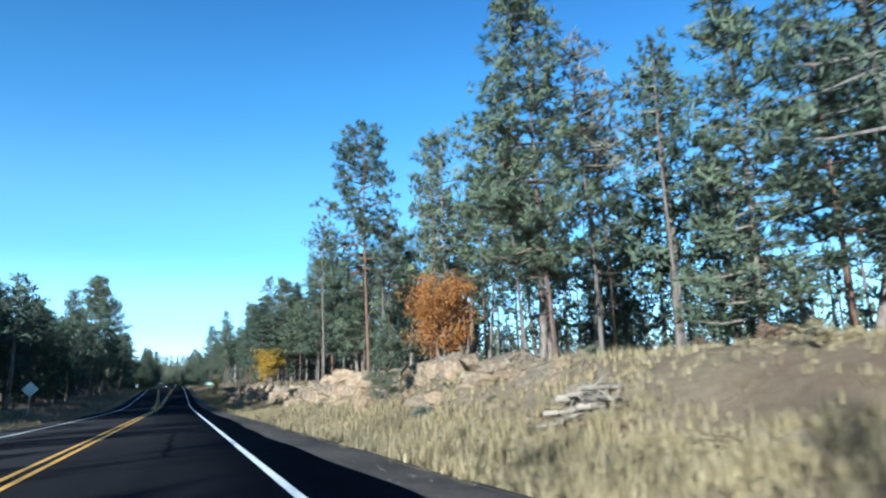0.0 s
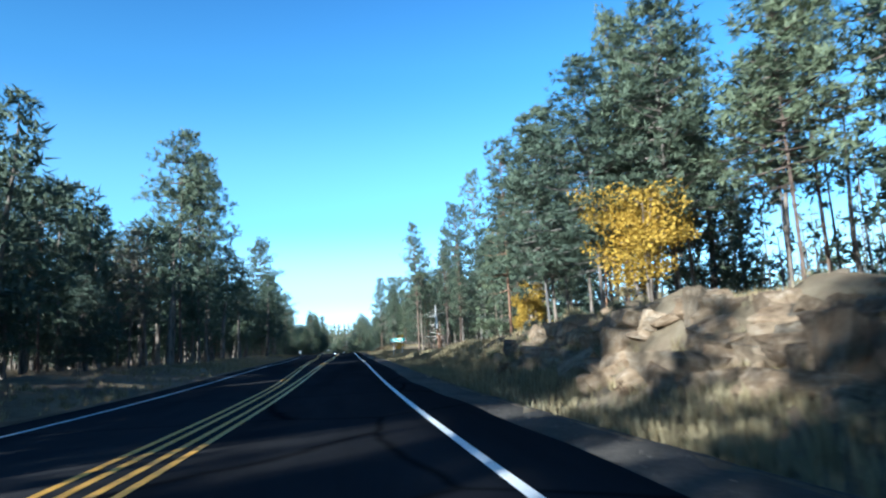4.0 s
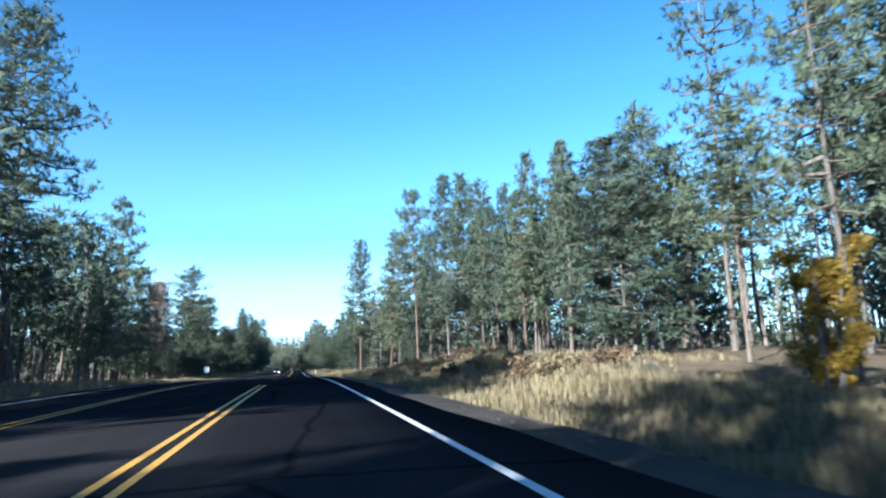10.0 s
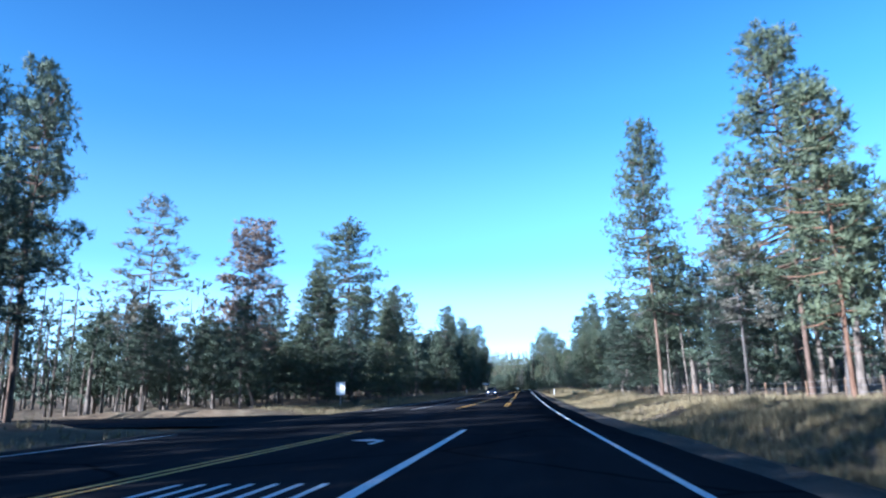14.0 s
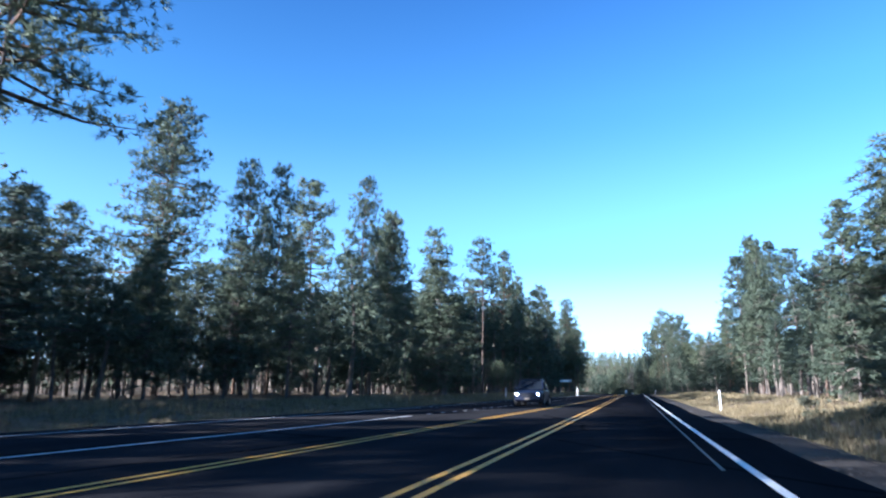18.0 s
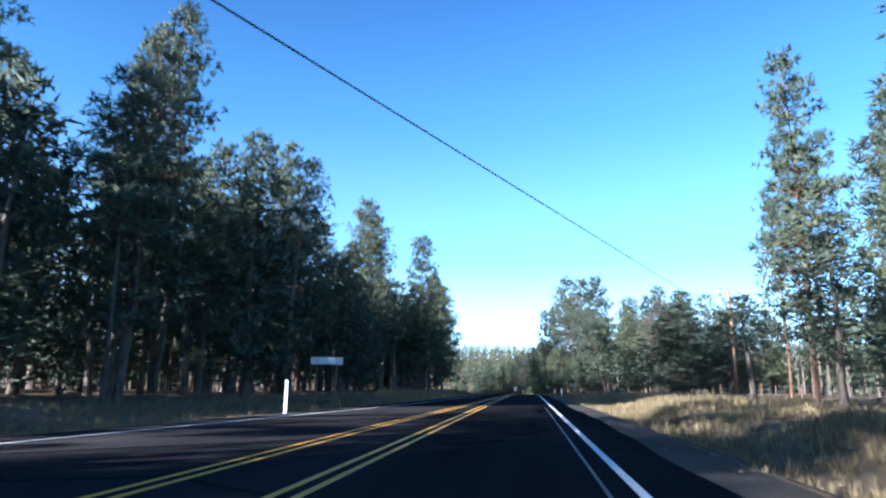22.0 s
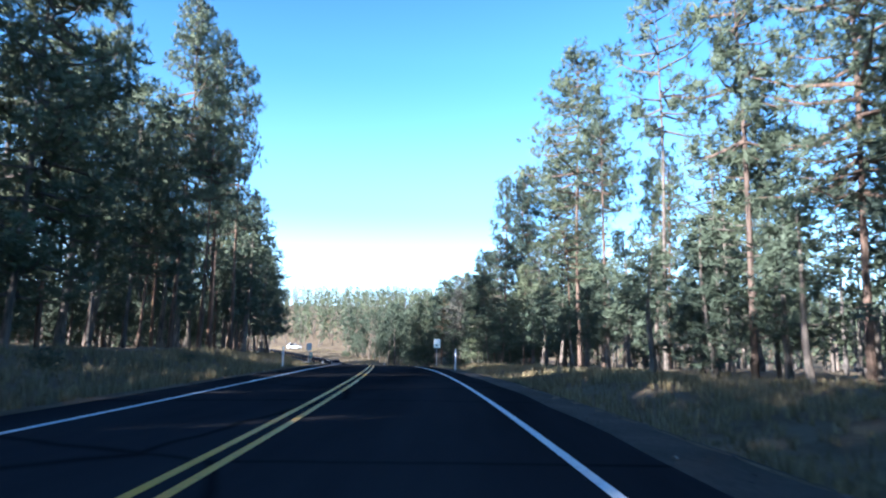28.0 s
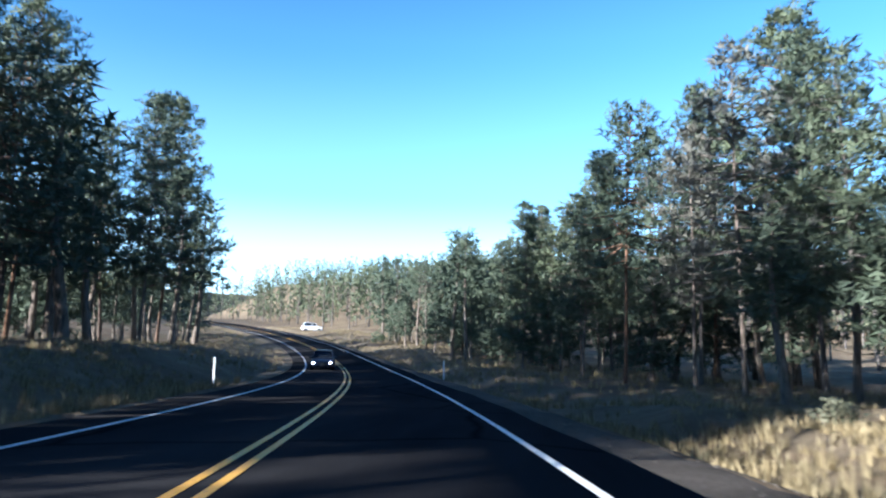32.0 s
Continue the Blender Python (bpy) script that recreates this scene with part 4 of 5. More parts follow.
wood(20, 34, 6, 232, 6.2, 12, 19, 3.2, near=3.2)
wood(25, 38, 232, 330, 6.2, 12, 19, 3.2, near=3.2)
wood(18.5, 33, 330, 672, 6.4, 12, 18, 3.4, near=3.2)
wood(16, 34, 672, 744, 5.8, 12, 17, 3.4, near=6.5)
wood(14, 36, 744, 800, 6.2, 12, 16, 3.4, near=1.0)
wood(-18, -27, 48, 150, 5.2, 11, 15, 3.0, ("conic",), near=1.0)
wood(-19, -38, 40, 285, 5.4, 13, 18, 3.2, near=1.0)
wood(-25, -46, 285, 322, 6.0, 11, 15, 3.2, near=7.0)
wood(-25, -46, 352, 430, 5.2, 8.5, 12, 3.0, ("conic",), near=12.0)
wood(-24, -46, 430, 470, 6.0, 10, 15, 3.2, near=1.0)
wood(-18, -26, 470, 590, 4.5, 12, 17, 2.7, near=1.0)
wood(-27, -44, 470, 590, 5.0, 15, 19, 2.9)
wood(-18.5, -42, 590, 700, 5.4, 14, 19, 3.0, near=1.0)
wood(-18.5, -40, 700, 738, 5.4, 13, 18, 3.2, near=1.0)
wood(-22, -50, 738, 800, 7.0, 9, 14, 3.6, ("conic",))
wood(14.5, 31, 676, 800, 4.8, 5.5, 9, 2.4, ("conic",))
wood(15, 24, 540, 676, 4.8, 5, 8.5, 2.4, ("conic",))
wood(16, 24, 400, 540, 5.5, 4.5, 8, 2.6, ("conic",))
wood(-24, -40, -40, 44, 7.0, 7, 9.5, 3.2)
# low conics added behind the left edge to block low sun and blacken the understory
for _y0, _y1 in ((40, 318), (352, 700)):
    wood(-27, -37, _y0, _y1, 4.4, 4.5, 8, 2.2, ("conic",))
join_woods("dense pine woods behind the roadside trees")

# ---- distant woods: one joined thing per stretch ----
def far_pines(places, seed, label, leaf=1.1, per=11):
    rng = np.random.default_rng(seed)
    cen, rad_, seg = [], [], []
    for x, y, h in places:
        z = float(land(x, y))
        seg.append(((x, y, z - .5), (x, y, z + h * .9), .22, .05))
        n = 9
        for i in range(n):
            k = (i + .5) / n
            zz = z + h * (.12 + .88 * k)
            rr = h * .13 * math.sin(math.pi * (.22 + .74 * k)) * rng.uniform(.6, 1.15)
            a = rng.random() * 6.3
            cen.append((x + math.cos(a) * rr * .8, y + math.sin(a) * rr * .8, zz))
            rad_.append(max(.6, h * .085 * rng.uniform(.7, 1.2)))
    ob = new("distant_woods")
    tv, tf = cones(seg, 4)
    t = new("trunks", from_arrays("trunks", tv, tf, [BARK_GREY]))
    nv, nf, nn = needle_clumps(rng, np.array(cen), np.array(rad_), max(2, per // 8), 6, leaf * .95, .24, .7)
    c = new("crowns", from_arrays("crowns", nv, nf, [NEEDLES], normals=nn))
    for o in (t, c):
        o.parent = ob
        tagged(o, kind="stuff")
    tagged(ob, label, "woods", kind="stuff")


def scatter(x0, x1, y0, y1, step, ok, hlo=13, hhi=20, seed=1):
    r = random.Random(seed)
    res = []
    y = y0
    while y < y1:
        x = x0
        while x < x1:
            a, b = x + r.uniform(-.5, .5) * step, y + r.uniform(-.5, .5) * step
            v = float((a - road_x(b)) * road_cos(b))
            if ok(a, b, v):
                res.append((a, b, min(r.uniform(hlo, hhi), lane_cap(a, b))))
            x += step
        y += step
    return res


far_pines(scatter(86, 270, -60, 800, 19, lambda a, b, v: v > 88, seed=21), 21, "pine woods deep behind the roadside trees", 1.5, 7)
far_pines(scatter(-290, -96, -60, 800, 19, lambda a, b, v: v < -98, seed=22), 22, "pine woods deep behind the roadside trees", 1.5, 7)
# low young pines added as screens against bright horizon gaps under the crowns
far_pines(scatter(42, 80, -20, 800, 4.8, lambda a, b, v: 49 < v < 57, 6, 10, 11), 11, "added screen of low young pines behind the roadside trees", .6, 18)
far_pines(scatter(-90, -40, -40, 800, 4.8, lambda a, b, v: -66 < v < -57 and not 320 < b < 350, 6, 10, 12), 12, "added screen of low young pines behind the roadside trees", .6, 18)
far_pines(scatter(28, 62, -20, 800, 4.0, lambda a, b, v: 33 < v < 41, 4.5, 8, 7), 7, "added screen of low young pines behind the roadside trees", .5, 20)
far_pines(scatter(-70, -30, -40, 800, 4.2, lambda a, b, v: -46 < v < -38 and not 320 < b < 350, 4.5, 8, 8), 8, "added screen of low young pines behind the roadside trees", .5, 20)
far_pines(scatter(34, 90, -20, 800, 9, lambda a, b, v: v > 34, seed=1), 1, "pine woods deep behind the roadside trees", .62, 26)
far_pines(scatter(-150, -34, -120, 800, 7.4, lambda a, b, v: -110 < v < -38 and not 322 < b < 348, seed=2), 2, "pine woods deep behind the roadside trees", .62, 26)
far_pines(scatter(-280, 190, 806, 985, 7.5, lambda a, b, v: (v > 16 or v < -20) and (b > 838 + 10 * math.sin(a * .09) or v > 34 or v < -45), 13, 17.5, 3), 3, "pine woods on the slope beyond the bend", .9, 24)
far_pines(scatter(-420, 360, 990, 1350, 15, lambda a, b, v: abs(v) > 12, 14, 20, 4), 4, "pine-covered hill in the distance")

# ---- broadleaf trees in autumn colour ----
def leafy(name, x, y, height, width, mat, label, seed, stems=5, leaf=.2, base=.18, per=70):
    rng = np.random.default_rng(seed)
    ob = new(name)
    ob.location = (x, y, float(land(x, y)) - .05)
    seg, cen, rad_ = [], [], []
    for i in range(stems):
        a = i * 6.28 / stems + rng.random()
        foot = np.array([math.cos(a) * .25, math.sin(a) * .25, -.4])
        k = rng.uniform(.5, 1)
        top = np.array([math.cos(a) * width * .34 * k, math.sin(a) * width * .34 * k, height * rng.uniform(.75, .98)])
        mid = foot * .4 + top * .6 * np.array([.7, .7, 1])
        seg += [(foot, mid, .09, .055), (mid, top, .055, .015)]
        for j in range(9):
            q = rng.uniform(base + .05, 1.0)
            p = foot + (top - foot) * q
            b = rng.random() * 6.3
            ln = width * .30 * rng.uniform(.4, 1.1) * (1.15 - .6 * q)
            e = p + np.array([math.cos(b) * ln, math.sin(b) * ln, ln * rng.uniform(.1, .7)])
            seg.append((p, e, .025, .006))
            for s_ in (.45, .75, 1.0):
                cen.append(p + (e - p) * s_)
                rad_.append(width * .115 * rng.uniform(.7, 1.3))
    tv, tf = cones(seg, 5)
    lv, lf = tufts(rng, np.array(cen), np.array(rad_), per, leaf, .5, .8)
    for nm, me in (("trunk", from_arrays("trunk", tv, tf, [BARK_GREY])), ("crown", from_arrays("crown", lv, lf, [mat]))):
        o = new(nm, me)
        o.parent = ob
    tagged(ob, label, "autumn tree")
    return ob


leafy("maple_tree", 16.9, 41.1, 7.2, 7.2, LEAF_ORANGE, "orange autumn oak with dense leaves on the bank", 3, 7, .115)
leafy("oak_tree", 14.3, 112.8, 5.6, 6.6, LEAF_YELLOW, "golden yellow autumn oak above the rocky bank", 4, 7, .12)
leafy("oak_tree", 16.8, 141.5, 5.6, 4.2, LEAF_YELLOW, "golden yellow autumn oak above the rocky bank", 5, 5, .12)
leafy("aspen_sapling", 10.9, 222.2, 3.4, 2.3, LEAF_YELLOW, "small bright yellow aspen at the verge", 6, 4, .08, .1)

# ---- dead snag ----
def snag(x, y, height):
    ob = new("dead_tree")
    ob.location = (x, y, float(land(x, y)) - .05)
    rng = np.random.default_rng(77)
    seg = []
    p = np.array([0, 0, -.5])
    for i in range(10):
        q = np.array([-.035 * i + rng.normal() * .02, rng.normal() * .02, height * (i + 1) / 10])
        seg.append((p, q, .31 * (1 - i / 16) + (.08 if i == 0 else 0), .31 * (1 - (i + 1) / 16)))
        p = q
    bare = []
    for i in range(30):
        z = rng.uniform(height * .28, height * .9)
        a = rng.random() * 6.3
        ln = rng.uniform(.5, 2.2)
        s = np.array([-.035 * z / height * 10, 0, z])
        m = s + np.array([math.cos(a), math.sin(a), .15]) * ln * .6
        e = m + np.array([math.cos(a + .3), math.sin(a + .3), rng.uniform(-.6, .1)]) * ln * .5
        bare += [(s, m, .045, .026), (m, e, .026, .007)]
    for nm, sg, mat, sides in (("trunk", seg[:5], BARK_RED, 9), ("bleached_top", seg[5:], DEADWOOD, 9), ("bare_branchwork", bare, DEADWOOD, 4)):
        o = new(nm, from_arrays(nm, *cones(sg, sides), [mat], None, sides > 4))
        o.parent = ob
        if sides == 4:
            tagged(o, kind="stuff")
    tagged(ob, "broken dead pine with a bleached top and brown trunk", "dead tree")


snag(14.4, 186.3, 7.4)

# ---- rocks on the cut bank ----
def rock_mesh(seed):
    """A broken block: an icosphere cut by planes, then roughened at two scales."""
    bm = bmesh.new()
    bmesh.ops.create_icosphere(bm, subdivisions=3, radius=1)
    r = random.Random(seed)
    planes = [(Vector((r.gauss(0, 1), r.gauss(0, 1), r.gauss(0, .7))).normalized(), r.uniform(.38, .74)) for _ in range(15)]
    for v in bm.verts:
        for n, d in planes:
            k = v.co.dot(n) - d
            if k > 0:
                v.co -= n * k * .97
        s = Vector((seed, 0, 0))
        v.co *= 1 + .10 * noise.noise(v.co * 2.3 + s) + .05 * noise.noise(v.co * 7 + s) - .06 * max(0, noise.noise(v.co * 4 - s))
    return bm_mesh("rock", bm, ROCK)


ROCKS = [rock_mesh(k) for k in range(7)]
rr = random.Random(21)


def rock(x, y, size, flat=.6, sink=.35, label="pale weathered limestone boulder on the grassy bank"):
    ob = new("rock", rr.choice(ROCKS))
    sx, sy = size * rr.uniform(.9, 1.9), size * rr.uniform(.9, 1.5)
    ob.matrix_world = Matrix.Translation((x, y, float(land(x, y)) + size * flat * (1 - sink) - size * flat * .55)) @ pose(0, 0, 0, rr.uniform(-12, 12), rr.uniform(-12, 12), rr.uniform(0, 360)) @ Matrix.Diagonal((sx, sy, size * flat, 1))
    tagged(ob, label, "rock", "bank rocks")


for _k in range(150):
    _y = rr.uniform(14, 124)
    _t = between(_y, TOE)
    _v = _t + rr.choice((rr.uniform(.2, 5), rr.uniform(1.5, 3.5), rr.uniform(5, 11)))
    rock(_v, _y, rr.choice((.14, .2, .28, .38, .5)) * rr.uniform(.8, 1.2) * (.6 if _v > _t + 5 else 1), .6, .55)


def block_mesh(seed):
    """A split block of limestone: a box with knocked corners and a rough, broken face."""
    r = random.Random(seed)
    bm = bmesh.new()
    bmesh.ops.create_cube(bm, size=2)
    bmesh.ops.subdivide_edges(bm, edges=bm.edges[:], cuts=4, use_grid_fill=True)
    skew = [Vector((r.uniform(-.28, .28), r.uniform(-.28, .28), r.uniform(-.22, .22))) for _ in range(8)]
    planes = [(Vector((r.gauss(0, 1), r.gauss(0, 1), r.gauss(0, .8))).normalized(), r.uniform(.85, 1.15)) for _ in range(6)]
    for v in bm.verts:
        p, move = v.co.copy(), Vector()
        for k in range(8):
            c = Vector((1 if k & 1 else -1, 1 if k & 2 else -1, 1 if k & 4 else -1))
            move += skew[k] * (1 + c.x * p.x) * (1 + c.y * p.y) * (1 + c.z * p.z) / 8
        v.co = p * .92 + move
        for n, d in planes:
            k = v.co.dot(n) - d
            if k > 0:
                v.co -= n * k
        s = Vector((seed * 1.7, 0, 0))
        v.co *= 1 + .10 * noise.noise(v.co * 1.6 + s) + .09 * noise.noise(v.co * 4.5 + s)
    return bm_mesh("block", bm, ROCK)


BLOCKS = [block_mesh(k) for k in range(9)]


def rock_ledge(y0, y1, v, courses, size, label):
    """An outcrop in the cut: stepped courses of blocks, each a part of its own."""
    ob = new("rock_ledge")
    mid = (y0 + y1) / 2
    ob.location = (between(mid, TOE) + v, mid, float(land(between(mid, TOE) + v, mid)))
    for course in range(courses):
        y = y0 + rr.uniform(0, size)
        while y < y1 - course * size * .5:
            fade = min(1, (y - y0 + .8) / 2.5, (y1 - y + .8) / 2.5)
            w = size * rr.choice((.35, .7, 1.0, 1.5, 1.9)) * (.6 + .4 * fade)
            h = size * rr.uniform(.30, .66) * (.5 + .5 * fade) * rr.choice((.7, 1.0, 1.15))
            x = between(y, TOE) + v + course * size * .8 + rr.uniform(-.4, .5) * size
            z = float(land(x, y)) + h * rr.uniform(-.45, .28)
            piece = new("block", rr.choice(BLOCKS))
            piece.parent = ob
            piece.matrix_parent_inverse = Matrix.Translation(-ob.location)
            piece.matrix_basis = Matrix.Translation((x, y, z)) @ pose(0, 0, 0, rr.uniform(-14, 14), rr.uniform(-24, 6), rr.uniform(-35, 35) + rr.choice((0, 180))) @ Matrix.Diagonal((size * rr.uniform(.5, .9), w * .6, h, 1))
            y += w * rr.choice((.8, 1.0, 1.2, 1.9))
    tagged(ob, label, "rock ledge", "ledges of the road cut")


TAN_LEDGE, DARK_LEDGE = "pale tan limestone ledge fractured into blocks in the bank", "grey stained limestone outcrop above the verge grass"
for _y0, _y1, _v, _c, _s, _l in ((32, 48, 1.9, 2, 1.3, TAN_LEDGE), (36, 56, 3.3, 2, 1.0, TAN_LEDGE), (46, 58, 1.9, 2, 1.0, TAN_LEDGE), (57, 74, 1.3, 3, .9, DARK_LEDGE), (73, 88, 1.3, 3, 1.0, TAN_LEDGE),
                                 (87, 99, .7, 3, .85, DARK_LEDGE), (98, 107, .4, 3, 1.1, DARK_LEDGE), (108, 121, 1.0, 3, .8, TAN_LEDGE), (84, 108, 2.6, 2, .7, TAN_LEDGE), (18, 30, 3.2, 2, .8, TAN_LEDGE)):
    rock_ledge(_y0, _y1, _v, _c, _s, _l)
for _k in range(46):
    _y = rr.uniform(6, 60)
    rock(rr.uniform(9.5, 23), _y, rr.uniform(.15, .55), .45, .5, "flat pale stone half sunk in the dry grass")
rock(12.6, 75.7, .6, .8, .4)
rock(11.0, 154.0, .55, .8, .3)
for _k in range(34):
    rock(rr.uniform(7.5, 14), rr.uniform(232, 305), rr.uniform(.15, .5))
for _k in range(30):
    _y = rr.uniform(330, 660)
    rock(float(road_x(_y)) + rr.choice((rr.uniform(7, 14), rr.uniform(-22, -16))), _y, rr.uniform(.12, .35))


# ---- loose stones on the shoulder ----
def loose_stones(y0, y1, count, seed):
    rng = np.random.default_rng(seed)
    y = rng.uniform(y0, y1, count)
    v = 3.05 + 1.75 * rng.random(count) ** .8
    x = road_x(y) + v / road_cos(y)
    z = np.maximum(land(x, y), np.where(v < 3.72, road_z(y) - .012 - .035 * (v - 2.5), -99)) + .012
    size = rng.uniform(.008, .024, count) * np.where(rng.random(count) < .04, 1.8, 1)
    form = np.array([(1, 0, 0), (0, 1, 0), (-1, 0, 0), (0, -1, 0), (0, 0, .7), (0, 0, -.6)])
    tri = np.array([(0, 1, 4), (1, 2, 4), (2, 3, 4), (3, 0, 4), (1, 0, 5), (2, 1, 5), (3, 2, 5), (0, 3, 5)])
    p = form[None] * size[:, None, None] * rng.uniform(.6, 1.4, (count, 6, 1)) + np.stack([x, y, z], 1)[:, None]
    f = tri[None] + (np.arange(count) * 6)[:, None, None]
    ob = new("gravel", from_arrays("gravel", p, f.reshape(-1, 3), [STONES]))
    tagged(ob, "loose grey and rusty stones scattered on the cinder shoulder", "gravel", kind="stuff")


loose_stones(-3, 690, 9000, 31)

# ---- dry grass and brush ----
def grass_on(y0, y1, v0, v1, per_m2, hlo, hhi, seed, mat=STRAW, label="tall dry blond grass on the verge", blades=9, left=False, bald=-.35):
    rng = np.random.default_rng(seed)
    n = int((y1 - y0) * abs(v1 - v0) * per_m2)
    y = rng.uniform(y0, y1, n)
    v = v0 + (v1 - v0) * rng.random(n)
    x0, c = road_x(y), road_cos(y)
    if left:
        v = left_edge(y) - v
    x = x0 + v / c
    thin = rough(x, y, 3.1) + rough(x + 50, y, 9.0) * .7 + rng.normal(size=n) * .5
    keep = (thin > bald) & ~((y > 322) & (y < 348) & (v < -8))
    x, y = x[keep], y[keep]
    n = len(x)
    z = land(x, y)
    hh = rng.uniform(hlo, hhi, n) * (1 + .35 * np.clip(rough(x, y, 6.0), -1, 1))
    c = np.repeat(np.stack([x, y, z - .03], 1), blades, 0)
    m = n * blades
    a = rng.uniform(0, 6.283, m)
    spread = rng.uniform(.05, .5, m)
    h = np.repeat(hh, blades) * rng.uniform(.55, 1.1, m)
    foot = c + np.stack([np.cos(a), np.sin(a), np.zeros(m)], 1) * (rng.uniform(0, .14, m))[:, None]
    top = foot + np.stack([np.cos(a) * spread * h, np.sin(a) * spread * h, h], 1)
    w = rng.uniform(.012, .03, m)[:, None]
    s = np.stack([-np.sin(a), np.cos(a), np.zeros(m)], 1) * w
    tri = np.stack([foot - s, foot + s, top], 1).reshape(-1, 3)
    ob = new("grass", from_arrays("grass", tri, np.arange(m * 3).reshape(-1, 3), [mat]))
    tagged(ob, label, "grass", kind="stuff")


grass_on(-4, 690, 4.15, 5.2, 7, .08, .26, 21, blades=6, bald=-.1, label="thin dry grass at the gravel's edge")
grass_on(-4, 130, 4.5, 9.5, 24, .2, .5, 1, blades=8, bald=-.9)
grass_on(-4, 130, 9.5, 20, 13, .12, .34, 2, blades=6, bald=-.45)
grass_on(130, 330, 4.7, 11, 19, .2, .5, 3, blades=7, bald=-.9)
grass_on(130, 330, 11, 18, 5, .18, .4, 4, blades=7)
grass_on(330, 700, 4.7, 11, 14, .15, .42, 5, blades=7, bald=-.8)
grass_on(330, 700, 11, 17, 5, .13, .36, 6, blades=6, bald=-.8)
grass_on(20, 340, 1.0, 8, 3, .2, .5, 7, left=True)
grass_on(340, 700, .8, 8, 10, .16, .48, 8, left=True, blades=7, bald=-.8)
grass_on(700, 860, 4.4, 22, 1.6, .2, .5, 9)
grass_on(700, 860, .8, 16, 1.6, .2, .5, 10, left=True)


def bush(x, y, size, mat=SAGE, label="low grey-green brush on the verge", name="bush"):
    rng = np.random.default_rng(int(x * 31 + y * 7) % 9999)
    cen = rng.normal(size=(16, 3)) * np.array([.35, .35, .2]) * size + np.array([0, 0, size * .42])
    v, f = tufts(rng, cen, np.full(16, size * .27), 30, size * .16, .3, .8)
    ob = new(name)
    ob.location = (x, y, float(land(x, y)) - .03)
    c = new("foliage", from_arrays("foliage", v, f, [mat]))
    seg = [((0, 0, -.1), tuple(p), .02 * size + .01, .008) for p in cen[:9]]
    t = new("stemwork", from_arrays("stemwork", *cones(seg, 4), [BARK_GREY]))
    c.parent = t.parent = ob
    tagged(t, kind="stuff")
    tagged(ob, label, "bush", "verge brush")


for _k in range(46):
    _y = rr.uniform(0, 690)
    _side = rr.random() < .7
    _v = rr.uniform(6.5, 13) if _side else float(left_edge(_y)) - rr.uniform(3, 8)
    if not 320 < _y < 350:
        bush(float(road_x(_y)) + _v, _y, rr.uniform(.35, .9))
for _k in range(70):
    _y = rr.uniform(2, 62)
    bush(rr.uniform(8.0, 24), _y, rr.uniform(.3, .75), (BRUSH, BRUSH, SAGE, STRAW)[_k % 4], "low dry brown brush on the stony bank")
for _k in range(34):
    _y = rr.uniform(60, 126)
    bush(between(_y, TOE) + rr.uniform(-.6, 6), _y, rr.uniform(.3, .8), (BRUSH, STRAW, SAGE)[_k % 3], "low dry brush between the bank rocks")
for _k in range(30):
    _y = rr.uniform(230, 270)
    bush(rr.uniform(6.3, 13), _y, rr.uniform(.5, 1.1), BRUSH if _k % 3 else STRAW, "dry reddish-brown brush on the low bank")
for _k in range(9):
    bush(rr.uniform(-16, 12) + (-20), rr.uniform(768, 800), rr.uniform(1.2, 2.4), NEEDLES, "round dark juniper in the sunny clearing", "juniper")


# ---- signs, markers, pole, fence ----
def at(x, y, turn=0):
    return pose(x, y, float(land(x, y)), 0, 0, turn)


def post(ob, x, h, r=.045, mat=STEEL, name="post", square=True, y=0.03):
    bm = bmesh.new()
    if square:
        box(bm, x, y, h / 2 - .2, r * 2, r * 1.4, h + .4, .008)
    else:
        rod(bm, (x, y, -.4), (x, y, h), r, r * .9)
    return part(name, bm, mat, ob)


def panel(ob, w, h, z, mat, name="panel", y=-.02, border=None, label=""):
    bm = bmesh.new()
    box(bm, 0, y, z, w, .02, h, .004)
    p = part(name, bm, mat, ob, label)
    if border:
        bm = bmesh.new()
        for s in (-1, 1):
            box(bm, 0, y - .013, z + s * (h / 2 - .03), w - .02, .006, .035)
            box(bm, s * (w / 2 - .03), y - .013, z, .035, .006, h - .09)
        part("border", bm, border, ob)
    return p


def bar(ob, x, z, w, h, mat, y=-.036, name="lettering_bar"):
    bm = bmesh.new()
    box(bm, x, y, z, w, .005, h)
    part(name, bm, mat, ob)


# the panels face back down the road, towards the oncoming driver on that side
g = new("guide_sign")
g.matrix_world = pose(7.37, 177.9, float(road_z(177.9)) - .55, 0, 0, -6)
post(g, -.62, 2.5)
post(g, .62, 2.5)
panel(g, 2.15, .46, 2.72, SIGN_GREEN, border=SIGN_WHITE)
bm = bmesh.new()
f = bm.faces.new([bm.verts.new((a, -.036, b + 2.72)) for a, b in ((-.98, 0), (-.87, .1), (-.87, .035), (-.74, .035), (-.74, -.035), (-.87, -.035), (-.87, -.1))])
part("arrow", bm, SIGN_WHITE, g)
_x = -.60
for _word in ((5, .075), (9, .072), (2, .07)):
    for _k in range(_word[0]):
        bar(g, _x, 2.715 + (.012 if _k == 0 else 0), .046, .125 if _k == 0 else .095, SIGN_WHITE)
        _x += _word[1]
    _x += .09
for _x in (-.62, .62):
    bm = bmesh.new()
    box(bm, _x, -.02, 2.0, .1, .02, .14)
    part("reflector", bm, AMBER, g, "amber reflector on the post")
tagged(g, "green guide sign with white border on two posts", "road sign")

